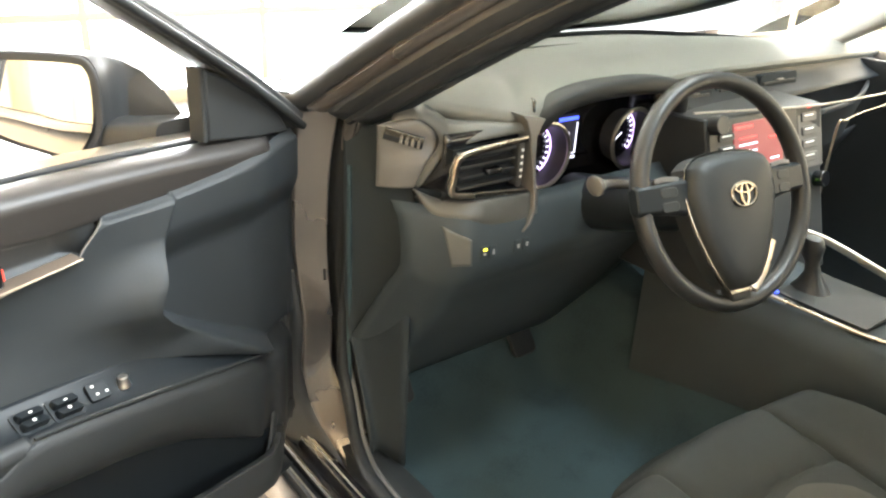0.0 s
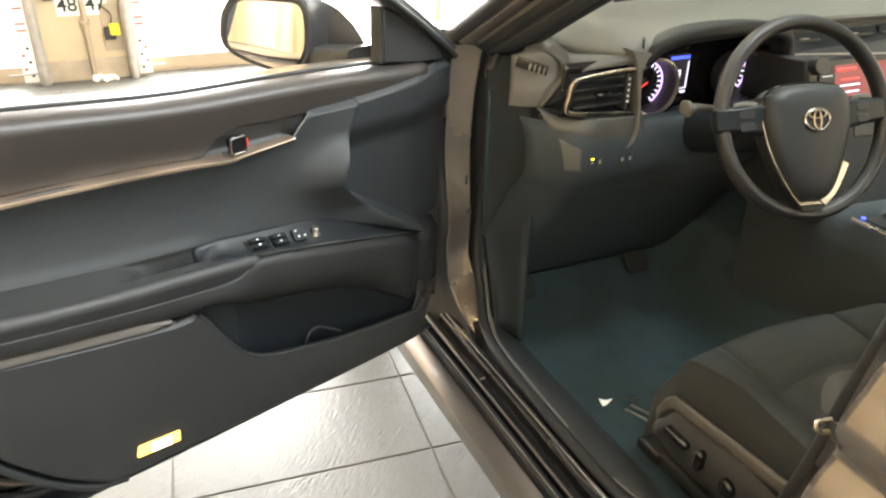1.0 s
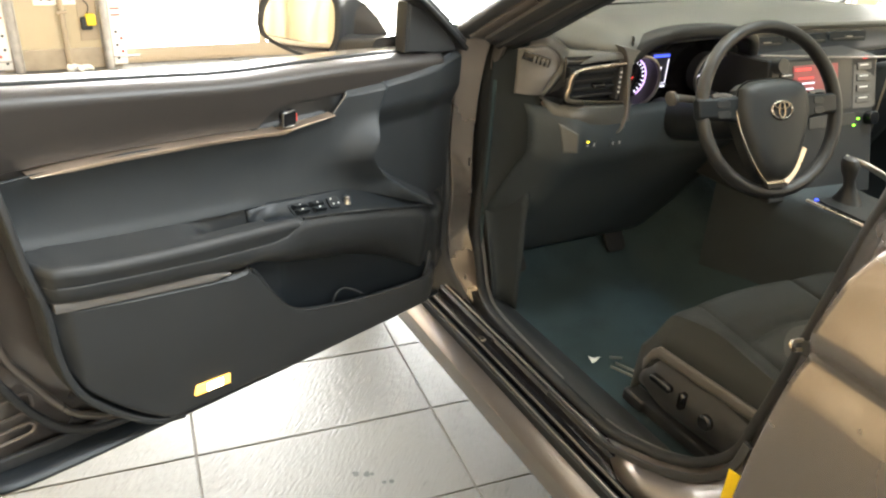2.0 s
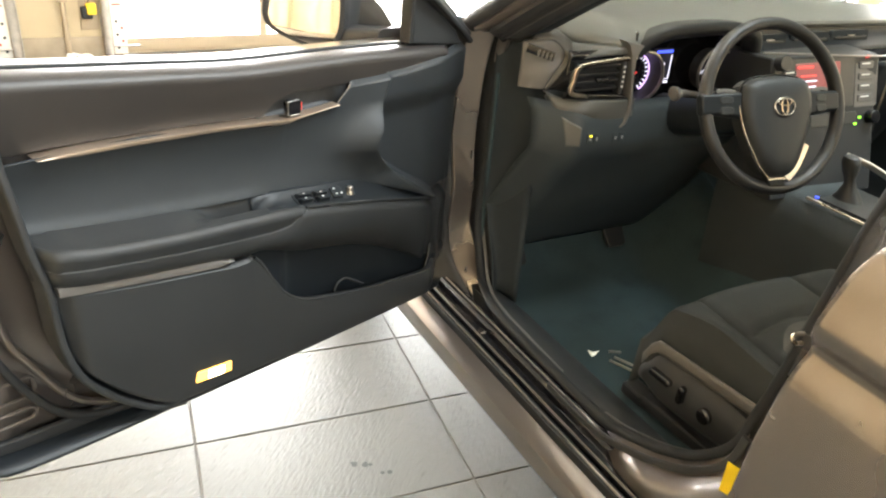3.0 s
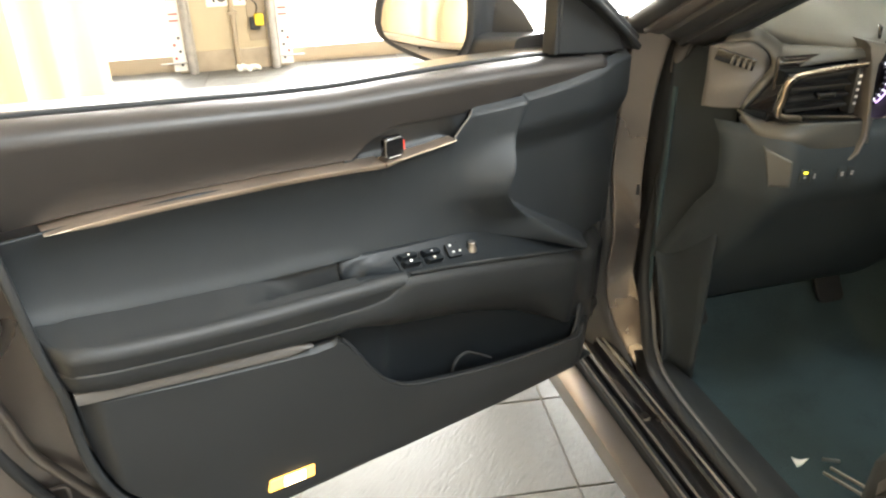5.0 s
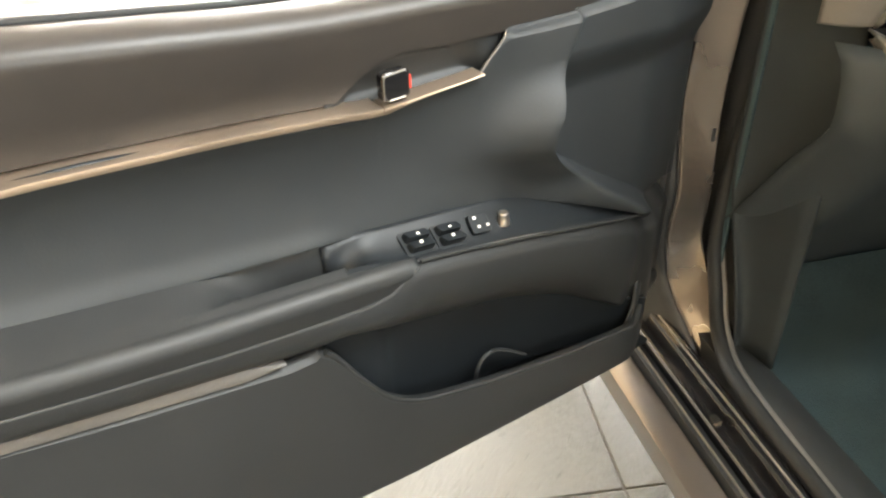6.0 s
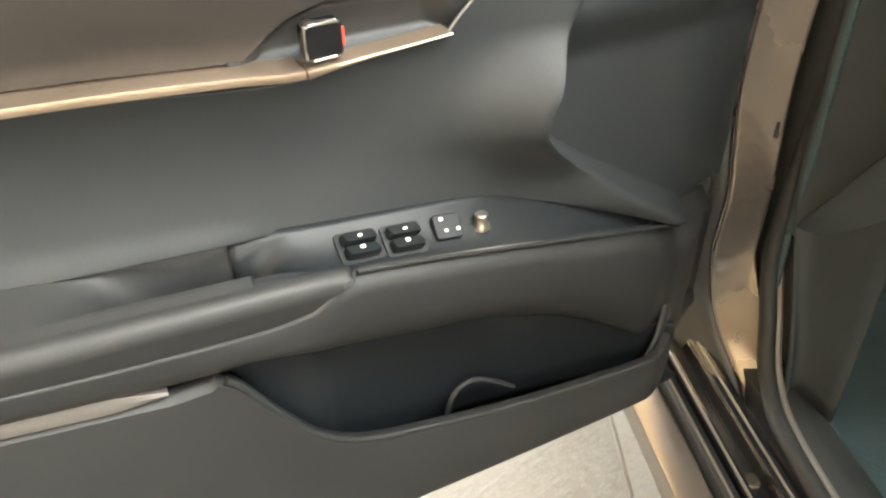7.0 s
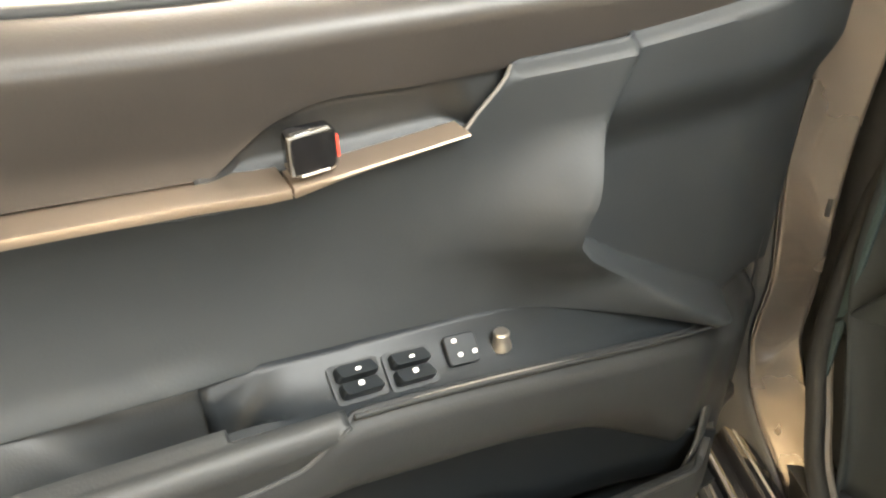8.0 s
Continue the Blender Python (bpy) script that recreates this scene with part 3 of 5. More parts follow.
# screen, bonnet, roof and the far side
part("windscreen", grid(lambda a, b: ((-0.76 + 1.52 * a) * (1 - 0.17 * b), 0.88 - 1.12 * b - 0.14 * (2 * a - 1) ** 2 * (1 - b), 0.965 + 0.44 * b + 0.05 * math.sin(math.pi * b)), 24, 16), "windscreen", car, "windscreen")


def bonnet(a, b):
    s = 2 * a - 1
    return (0.84 * s * (1 - 0.12 * b), 0.93 + 1.05 * b - 0.22 * s * s - 0.25 * s * s * b, 0.880 - 0.05 * s * s - 0.16 * b - 0.22 * step(0.8, 1.05, b) + 0.012 * math.exp(-((abs(s) - 0.6) / 0.08) ** 2))


part("bonnet", grid(bonnet, 40, 30), "paint", car, "long grey-brown bonnet", solid=0.012)
part("cowl", grid(lambda a, b: (-0.80 + 1.6 * a, 0.78 + 0.17 * b - 0.2 * (2 * a - 1) ** 2, 0.94 - 0.05 * b), 20, 6), "dark", car, solid=0.008)
for s in (-1, 1):
    part("fender", grid(lambda a, b: (s * (0.80 + 0.095 * math.sin(math.pi * min(1, 0.15 + 0.9 * b) / 1.1) - 0.09 * a ** 3), 0.72 + 1.12 * a - 0.1 * b * b, 0.30 + (0.56 - 0.1 * a) * b + 0.42 * math.exp(-((a - 0.52) / 0.22) ** 2) * (1 - b) ** 2), 40, 16), "paint", car, solid=0.01)
    w = part("wheel", sweep([(s * 0.82 + 0, 1.32 + 0.25 * math.cos(k * math.pi / 18), 0.33 + 0.25 * math.sin(k * math.pi / 18)) for k in range(36)], rrect(0.15, 0.20, 0.03), up=(1, 0, 0), closed_path=True), "rubber", car)
    part("rim", loft([[(s * (0.82 + 0.07 * h), 1.32 + r * math.cos(k * math.pi / 16), 0.33 + r * math.sin(k * math.pi / 16)) for k in range(32)] for r, h in ((0.20, 1), (0.17, 0.6), (0.06, 0.8), (0.03, 0.9))]), "silver", w)
part("roof", grid(lambda a, b: ((2 * a - 1) * (0.62 - 0.04 * b), -0.22 - 1.35 * b, 1.44 - 0.05 * (2 * a - 1) ** 4 - 0.05 * (2 * b - 0.8) ** 2), 24, 20), "paint", car, solid=0.008)
part("headlining", grid(lambda a, b: ((2 * a - 1) * 0.60, -0.30 - 1.25 * b, 1.395 - 0.05 * (2 * a - 1) ** 4 - 0.05 * (2 * b - 0.8) ** 2), 16, 14), "headliner", car, solid=0.006)
part("right_side", grid(lambda a, b: (0.76 + 0.03 * math.sin(3 * b), 0.62 - 2.1 * a, 0.25 + 0.72 * b), 20, 10), "hard", car, solid=0.02)
part("right_skin", grid(lambda a, b: (0.885 + 0.03 * math.sin(math.pi * b), 0.66 - 2.2 * a, 0.16 + 0.82 * b), 30, 14), "paint", car, solid=0.01)
part("rear_body", loft([[(s * w * c, -1.45 - d, z) for s, c, z in ((-1, 1, 0.25), (-1, 1.02, 0.6), (-1, 0.96, 0.93), (-0.6, 1, 0.98 + t), (0.6, 1, 0.98 + t), (1, 0.96, 0.93), (1, 1.02, 0.6), (1, 1, 0.25))] for d, w, t in ((0, 0.89, 0.0), (0.5, 0.89, 0.06), (1.1, 0.86, 0.06), (1.5, 0.80, 0.0))]), "paint", car)
part("rear_screen", grid(lambda a, b: ((2 * a - 1) * (0.56 + 0.06 * b), -1.52 - 0.5 * b, 1.36 - 0.36 * b), 10, 8), "windscreen", car, solid=0.004)


# ---- the car: dashboard ----
# front edge of the upper pad, and the pad's crest, along the car's width
pad_y = curve((-0.74, 0.475), (-0.70, 0.445), (-0.66, 0.408), (-0.62, 0.372), (-0.57, 0.325), (-0.53, 0.298), (-0.46, 0.305), (-0.20, 0.305), (-0.12, 0.315), (-0.05, 0.325), (0.15, 0.335), (0.40, 0.345), (0.76, 0.37), (0.90, 0.39))
pad_z = curve((-0.74, 0.998), (-0.695, 0.994), (-0.66, 0.990), (-0.60, 0.978), (-0.53, 0.974), (-0.46, 0.995), (-0.15, 1.004), (0.0, 1.003), (0.15, 1.000), (0.5, 0.992), (0.76, 0.985), (0.90, 0.98))


def dash_top(a, b):
    x = -0.74 + 1.62 * a
    y0, z0 = pad_y(x), pad_z(x)
    y1 = 0.80 - 0.22 * (x / 0.765) ** 2
    if b < 0.12:
        t = b / 0.12
        return (x, y0 + 0.010 * (1 - t) ** 2, z0 - 0.016 * (1 - t))
    t = (b - 0.12) / 0.88
    top = 1.024 - 0.02 * step(0.2, 0.76, x)
    z = z0 + (top - z0) * math.sin(min(1, t * 3.2) * math.pi / 2) ** 0.9 - 0.030 * step(0.35, 1.0, t)
    return (x, y0 + (y1 - y0) * t, z)


dash = part("dashboard", grid(dash_top, 110, 40), "dashpad", car, "soft dashboard, its top paled for windscreen daylight", solid=0.008)
part("vent_panel", grid(lambda a, b: (-0.14 + 1.0 * a, pad_y(-0.14 + 1.0 * a) + 0.004 - 0.060 * (1 - b) ** 2, 0.935 + (pad_z(-0.14 + 1.0 * a) - 0.945) * b), 30, 8), "plate_black", dash, "dark panel round the centre vents", solid=0.004)
part("screen_seal", sweep([Vector(dash_top(k / 60, 0.985)) + Vector((0, 0, 0.010)) for k in range(61)], rrect(0.006, 0.012, 0.002)), "trim", dash, "dark seal along the windscreen's foot")
part("defroster_slot", grid(lambda a, b: (-0.36 + 0.50 * a, 0.52 + 0.10 * (1 - (2 * a - 0.6) ** 2 * 0.3) + 0.022 * b, 1.016 - 0.016 * b), 16, 2), "dark", dash, solid=0.004)
part("speaker_grille", grid(lambda a, b: (0.15 + 0.40 * a, 0.55 - 0.05 * a + 0.14 * b - 0.10 * a * a, 1.004 - 0.008 * a - 0.02 * b), 14, 8), "hard", dash, solid=0.004)

# fascia below the pad
low_y = curve((0.30, 0.60), (0.40, 0.52), (0.55, 0.40), (0.68, 0.31), (0.76, 0.255), (0.82, 0.262), (0.86, 0.295), (0.96, 0.318), (1.0, 0.33))


def fascia(x0, x1, z0, z1, dy=0.0, bow=0.0):
    def f(a, b):
        x, z = x0 + (x1 - x0) * a, z0 + (z1 - z0) * b
        side = 0.10 * step(-0.66, -0.765, x)
        return (x, low_y(z) + side + dy + bow * math.sin(math.pi * b), z)
    return f


part("knee_panel", grid(fascia(-0.74, -0.14, 0.36, 0.85), 40, 24), "knee", dash, "black lower knee panel", solid=0.006)
rec = [Vector((x, z)) for x, z in ((-0.700, 0.826), (-0.667, 0.808), (-0.668, 0.766), (-0.692, 0.762))]


def facet(a, b):
    p = rec[3].lerp(rec[2], a).lerp(rec[0].lerp(rec[1], a), b)
    return (p.x, low_y(p.y) + 0.10 * step(-0.66, -0.765, p.x) - 0.006 + 0.004 * math.sin(math.pi * a), p.y)


part("lower_recess", grid(facet, 10, 10), "roll", dash, "satin grey facet below the wing", solid=0.003)
wing_top = smooth_path([(-0.711, 0.357, 0.868), (-0.692, 0.330, 0.859), (-0.676, 0.300, 0.860), (-0.637, 0.275, 0.863), (-0.575, 0.268, 0.861), (-0.520, 0.268, 0.860)], 6)
wing_low = smooth_path([(-0.706, 0.356, 0.856), (-0.702, 0.318, 0.833), (-0.667, 0.287, 0.816), (-0.626, 0.272, 0.807), (-0.563, 0.264, 0.805), (-0.520, 0.264, 0.805)], 6)


def vent_shelf(a, b):
    """The rolled wing under the vent."""
    k = round(a * (len(wing_top) - 1))
    return wing_low[k].lerp(wing_top[k], b) + Vector((-0.003, -0.014 + 0.012 * step(0.4, 0.9, a), 0.002)) * math.sin(math.pi * b) ** 0.7


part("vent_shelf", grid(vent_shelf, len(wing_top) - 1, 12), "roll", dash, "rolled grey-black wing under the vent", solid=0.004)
part("shelf_ledge", grid(lambda a, b: wing_top[round(a * (len(wing_top) - 1))] + Vector((0.006, 0.045, 0.008)) * b, len(wing_top) - 1, 3), "plate_black", dash, solid=0.003)
part("vent_surround", grid(lambda a, b: (-0.688 + 0.173 * a, 0.312 - 0.010 * a, 0.86 + 0.105 * b), 16, 8), "black", dash, solid=0.006)

# the outboard air vent: a satin frame, dark throat, slats and a slider
vent = part("air_vent", cube(-0.685, -0.535, 0.292, 0.312, 0.878, 0.945), "plate_black", dash, "air vent with a satin frame")
fr = smooth_path([(-0.553, 0.272, 0.952), (-0.62, 0.274, 0.947), (-0.672, 0.278, 0.940), (-0.686, 0.28, 0.928), (-0.690, 0.28, 0.905), (-0.694, 0.28, 0.888), (-0.684, 0.279, 0.877), (-0.62, 0.276, 0.870), (-0.548, 0.272, 0.864)], 6)
part("vent_frame", sweep(fr, rrect(0.010, 0.008, 0.003), up=(0, 1, 0)), "chrome", dash, "satin chrome vent frame")
for k in range(4):
    z = 0.886 + 0.017 * k
    part("vent_slat", loft([[(x, y, z + dz + 0.010 * (x + 0.685) * 0.6) for y, dz in ((0.279, -0.002), (0.279, 0.002), (0.30, 0.006), (0.30, 0.002))] for x in (-0.680, -0.568)]), "dark", dash)
part("vent_tab", cube(-0.632, -0.60, 0.270, 0.285, 0.902, 0.912), "black", dash, bevel=0.003)
part("vent_wheel", cube(-0.566, -0.556, 0.272, 0.295, 0.872, 0.945), "dark", dash, bevel=0.003)
for k in range(5):
    part("print", cube(-0.563, -0.558, 0.2708, 0.2716, 0.888 + 0.011 * k, 0.892 + 0.011 * k), "mark", dash)


# end cap with the demister slot, the roll that hooks round it and the black wedge beside the vent
cap_edge = smooth_path([(-0.732, 0.395, 0.969), (-0.706, 0.365, 0.978), (-0.692, 0.356, 0.972), (-0.678, 0.350, 0.959), (-0.672, 0.347, 0.943), (-0.678, 0.345, 0.929), (-0.692, 0.346, 0.913), (-0.700, 0.350, 0.895), (-0.707, 0.357, 0.871)], 5)
roll_edge = smooth_path([(-0.704, 0.440, 0.993), (-0.671, 0.415, 0.991), (-0.644, 0.400, 0.976), (-0.631, 0.375, 0.958), (-0.643, 0.355, 0.939), (-0.661, 0.345, 0.924), (-0.680, 0.343, 0.905), (-0.692, 0.348, 0.885), (-0.704, 0.357, 0.868)], 5)


def end_cap(a, b):
    p = cap_edge[round(b * (len(cap_edge) - 1))]
    q = Vector((-0.752, 0.398, 0.868 + 0.100 * (1 - b)))
    r = p.lerp(q, a)
    return (r.x - 0.006 * math.sin(math.pi * a), r.y - 0.004 * math.sin(math.pi * a), r.z)


def cap_roll(a, b):
    k = round(a * (len(cap_edge) - 1))
    return cap_edge[k].lerp(roll_edge[k], b) + Vector((0.002, -0.013, 0.007)) * math.sin(math.pi * b) ** 0.7 * (0.35 + 0.65 * math.sin(math.pi * min(1, 1.25 * (1 - a) + 0.15) * 0.5))


part("end_cap", grid(end_cap, 10, len(cap_edge) - 1), "grey", dash, "grey end cap of the dashboard", solid=0.004)
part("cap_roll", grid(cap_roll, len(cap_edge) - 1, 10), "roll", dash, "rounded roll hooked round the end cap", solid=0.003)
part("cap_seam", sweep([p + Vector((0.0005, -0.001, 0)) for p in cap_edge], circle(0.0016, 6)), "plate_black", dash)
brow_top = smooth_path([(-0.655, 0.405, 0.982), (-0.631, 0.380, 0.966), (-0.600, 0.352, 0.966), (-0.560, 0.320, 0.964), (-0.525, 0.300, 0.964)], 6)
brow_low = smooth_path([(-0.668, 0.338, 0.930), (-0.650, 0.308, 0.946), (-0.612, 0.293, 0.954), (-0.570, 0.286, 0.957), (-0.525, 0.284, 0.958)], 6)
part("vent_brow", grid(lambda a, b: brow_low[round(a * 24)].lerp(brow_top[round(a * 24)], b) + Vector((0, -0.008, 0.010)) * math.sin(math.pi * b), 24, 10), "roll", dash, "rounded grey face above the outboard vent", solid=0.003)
wedge_a = smooth_path([(-0.655, 0.345, 0.930), (-0.687, 0.347, 0.894), (-0.703, 0.360, 0.868)], 6)
wedge_b = smooth_path([(-0.680, 0.287, 0.940), (-0.690, 0.287, 0.908), (-0.690, 0.287, 0.878)], 6)
part("vent_wedge", grid(lambda a, b: wedge_a[round(a * 12)].lerp(wedge_b[round(a * 12)], b) + Vector((0, 0.010, 0)) * math.sin(math.pi * b), 12, 8), "black", dash, "gloss black wedge beside the vent", solid=0.003)
slot = [Vector((-0.748, 0.385, 0.958)).lerp(Vector((-0.699, 0.349, 0.943)), k / 7) for k in range(8)]
part("demister_slot", sweep(slot, rrect(0.006, 0.020, 0.003), up=(0, 0, 1)), "black", dash)
for k in range(4):
    part("demister_fin", cube(-0.0012, 0.0012, -0.004, 0.0, -0.009, 0.009), "grey", dash, m=Matrix.Translation(slot[0].lerp(slot[-1], 0.42 + 0.15 * k) + Vector((-0.002, -0.002, 0))) @ pose(0, 0, 0, 0, 25, 30))

# the blade that parts the vent from the dials
blade_rows = (((-0.562, 0.278, 0.988), (-0.508, 0.278, 0.976)), ((-0.556, 0.272, 0.980), (-0.522, 0.272, 0.968)), ((-0.547, 0.270, 0.955), (-0.532, 0.270, 0.950)), ((-0.543, 0.267, 0.924), (-0.534, 0.267, 0.924)), ((-0.541, 0.262, 0.890), (-0.534, 0.262, 0.890)), ((-0.540, 0.257, 0.862), (-0.533, 0.257, 0.862)), ((-0.541, 0.253, 0.835), (-0.535, 0.253, 0.835)), ((-0.550, 0.251, 0.812), (-0.545, 0.251, 0.810)), ((-0.562, 0.252, 0.800), (-0.559, 0.252, 0.799)))
part("blade", loft([[p, q, (q[0], q[1] + 0.03, q[2]), (p[0], p[1] + 0.03, p[2])] for p, q in blade_rows]), "grey", dash, "satin grey blade beside the dials", bevel=0.0015)

# switch row on the knee panel
for k, (x, z) in enumerate(((-0.645, 0.786), (-0.627, 0.784), (-0.573, 0.782), (-0.554, 0.782))):
    part("switch", prism(rrect(0.015, 0.022, 0.003), 0, 0.002), "knee", dash, m=pose(x, 0.251, z - 0.002, 90, 0, 0), bevel=0.001)
    part("switch_mark", prism(rrect(0.007, 0.0035, 0.001) if k == 0 else rrect(0.0032, 0.006, 0.001) if k == 1 else rrect(0.006, 0.0022, 0.0008), 0, 0.001), "lit_yellow" if k == 0 else "dim_mark", dash, m=pose(x, 0.2475, z + (0.004 if k == 0 else 0), 90, 0, 0))
    part("switch_mark", prism(rrect(0.0048, 0.0035, 0.001), 0, 0.001), "dim_mark", dash, m=pose(x, 0.2475, z - 0.004, 90, 0, 0))

# dials
hood_arc = smooth_path([(-0.505, 0.315, 0.955), (-0.475, 0.305, 0.985), (-0.42, 0.295, 1.004), (-0.34, 0.288, 1.010), (-0.25, 0.285, 1.008), (-0.18, 0.285, 0.995), (-0.155, 0.29, 0.97), (-0.14, 0.30, 0.93)], 6)
part("dial_hood", sweep(hood_arc, rrect(0.03, 0.05, 0.012), up=(0, 1, 0)), "hard", dash, "black hood over the dials")
part("dial_bowl", grid(lambda a, b: (-0.515 + 0.395 * a, 0.30 + 0.10 * step(0.0, 0.15, b) * step(0, 0.12, a) * step(1, 0.88, a), 0.80 + 0.20 * b), 30, 16), "black", dash, solid=0.004)


def dial(name, x, z, arc0, arc1):
    p = part(name, sweep([(x + 0.058 * math.cos(k * math.pi / 20), 0.335, z + 0.058 * math.sin(k * math.pi / 20)) for k in range(40)], circle(0.004, 8), up=(0, 1, 0), closed_path=True), "silver", dash, "round lit dial with a bright ring")
    part("dial_cone", grid(lambda a, b: (x + (0.058 - 0.008 * b) * math.cos(a * 2 * math.pi), 0.335 + 0.04 * b, z + (0.058 - 0.008 * b) * math.sin(a * 2 * math.pi)), 40, 3), "dark", p)
    part("dial_face", prism([(p2 + x, q) for p2, q in circle(0.052, 36)], 0, 0.002), "black", p, m=pose(0, 0.376, z, 90, 0, 0))
    ring_pts = [(x + 0.046 * math.cos(radians(a)), 0.370, z + 0.046 * math.sin(radians(a))) for a in np.linspace(arc0, arc1, 30)]
    part("dial_ring", sweep(ring_pts, rrect(0.0030, 0.002, 0.0008), up=(0, 1, 0)), "gauge_ring", p)
    for a in np.linspace(arc0, arc1, 13):
        c, s = math.cos(radians(a)), math.sin(radians(a))
        part("dial_tick", sweep([(x + 0.036 * c, 0.371, z + 0.036 * s), (x + 0.043 * c, 0.371, z + 0.043 * s)], rrect(0.0022, 0.001, 0.0004), up=(0, 1, 0)), "lit_white", p)
    c, s = math.cos(radians(215)), math.sin(radians(215))
    part("needle", sweep([(x - 0.006 * c, 0.367, z - 0.006 * s), (x + 0.036 * c, 0.367, z + 0.036 * s)], rrect(0.002, 0.001, 0.0004), up=(0, 1, 0)), "lit_red" if name == "rev_counter" else "lit_white", p)
    return p


rev = dial("rev_counter", -0.440, 0.888, -60, 130)
spd = dial("speedometer", -0.205, 0.888, -45, 150)
part("red_mark", cube(-0.463, -0.455, 0.366, 0.367, 0.893, 0.900), "lit_red", rev)
disp = part("trip_display", cube(-0.376, -0.322, 0.374, 0.384, 0.855, 0.940), "screen_dark", dash, "lit trip display with a blue bar")
part("display_bar", cube(-0.374, -0.324, 0.3725, 0.374, 0.932, 0.938), "lit_blue", disp)
for x0, x1, z0, z1 in ((-0.374, -0.373, 0.868, 0.926), (-0.325, -0.324, 0.868, 0.926), (-0.374, -0.324, 0.867, 0.868), (-0.337, -0.324, 0.858, 0.862), (-0.354, -0.352, 0.885, 0.905), (-0.346, -0.344, 0.885, 0.905), (-0.354, -0.344, 0.905, 0.908)):
    part("display_line", cube(x0, x1, 0.3725, 0.374, z0, z1), "lit_white", disp)

# ---- centre stack ----
stk = part("control_panel", loft([[(x, y, z) for x, y, z in ((-0.175, 0.250, z), (-0.16, yf, z), (xr - 0.012, yf - 0.03, z), (xr, yf - 0.01, z), (xr + 0.02, 0.36, z), (-0.175, 0.36, z))] for z, yf, xr in ((0.62, 0.115, 0.200), (0.70, 0.14, 0.202), (0.78, 0.165, 0.204), (0.86, 0.19, 0.206), (0.948, 0.215, 0.215))]), "hard", dash, "grey centre stack", bevel=0.004)


def on_stack(x, z, w, h, d, mat, name, label="", r=0.004, proud=0.0, parent=None):
    """A flat piece laid on the sloping stack face."""
    t = (x + 0.16) / 0.40
    y = 0.215 - (0.948 - z) * 0.30 - 0.03 * t
    return part(name, prism(rrect(w, h, r), -0.004, d), mat, parent or stk, label, m=pose(x, y - proud, z, 90 - 17, 0, 0) @ pose(0, 0, 0, 0, -4.3, 0), bevel=0.0012)


part("stack_rail", sweep(smooth_path([(-0.175, 0.232, 0.958), (-0.05, 0.205, 0.956), (0.1, 0.185, 0.950), (0.25, 0.18, 0.945), (0.5, 0.19, 0.938), (0.80, 0.215, 0.932)]), rrect(0.005, 0.004, 0.0015)), "silver", dash, "silver trim line across the dash")
on_stack(-0.02, 0.885, 0.27, 0.125, 0.002, "dark", "bezel")
on_stack(0.160, 0.885, 0.082, 0.125, 0.0022, "grey", "key_panel")
on_stack(-0.012, 0.887, 0.150, 0.100, 0.004, "screen", "screen", "lit red media screen")
for x, z, w, h in ((-0.055, 0.925, 0.05, 0.005), (-0.045, 0.905, 0.05, 0.003), (-0.045, 0.893, 0.055, 0.003), (-0.04, 0.880, 0.04, 0.003), (0.035, 0.90, 0.03, 0.004), (0.035, 0.86, 0.03, 0.003)):
    on_stack(x, z, w, h, 0.0052, "lit_white" if z < 0.9 else "lit_red", "screen_line", r=0.001)
for sx, z in ((-0.138, 0.936), (-0.13, 0.85)):
    on_stack(sx, z, 0.036, 0.036, 0.022, "dark", "knob", "black rotary knob", r=0.0178)
for k in range(3):
    on_stack(-0.108, 0.912 - 0.022 * k, 0.045, 0.014, 0.005, "dark", "key")
    on_stack(-0.108, 0.914 - 0.022 * k, 0.028, 0.003, 0.0058, "mark", "key_mark", r=0.001)
for k in range(4):
    on_stack(0.155, 0.925 - 0.026 * k, 0.05, 0.018, 0.005, "grey", "key")
    on_stack(0.153, 0.928 - 0.026 * k, 0.030, 0.003, 0.0058, "mark", "key_mark", r=0.001)
on_stack(0.158, 0.945, 0.014, 0.006, 0.006, "lit_red", "hazard_mark", r=0.001)
on_stack(0.175, 0.80, 0.034, 0.034, 0.024, "black", "knob", "black climate knob", r=0.0168)
for x, z in ((0.14, 0.80), (0.125, 0.785)):
    on_stack(x, z, 0.007, 0.005, 0.006, "lit_green", "lit_mark", r=0.001)
on_stack(0.05, 0.80, 0.16, 0.03, 0.003, "dark", "climate_panel")
part("stack_edge", sweep(smooth_path([(0.78, 0.20, 0.905), (0.48, 0.165, 0.920), (0.29, 0.142, 0.925), (0.228, 0.140, 0.918), (0.208, 0.142, 0.915), (0.204, 0.142, 0.85), (0.202, 0.140, 0.77), (0.200, 0.135, 0.69)], 8), rrect(0.005, 0.005, 0.0015), up=(0, 1, 0)), "chrome", dash, "bright line down the stack's side")
part("passenger_pad", grid(lambda a, b: (0.26 + 0.49 * a, 0.215 + 0.12 * a * a + 0.03 * (1 - b), 0.80 + 0.12 * b), 14, 8), "insert", dash, solid=0.006)
part("glovebox", grid(lambda a, b: (0.24 + 0.50 * a, 0.40 - 0.15 * b + 0.08 * a, 0.50 + 0.30 * b), 12, 10), "hard", dash, solid=0.006)
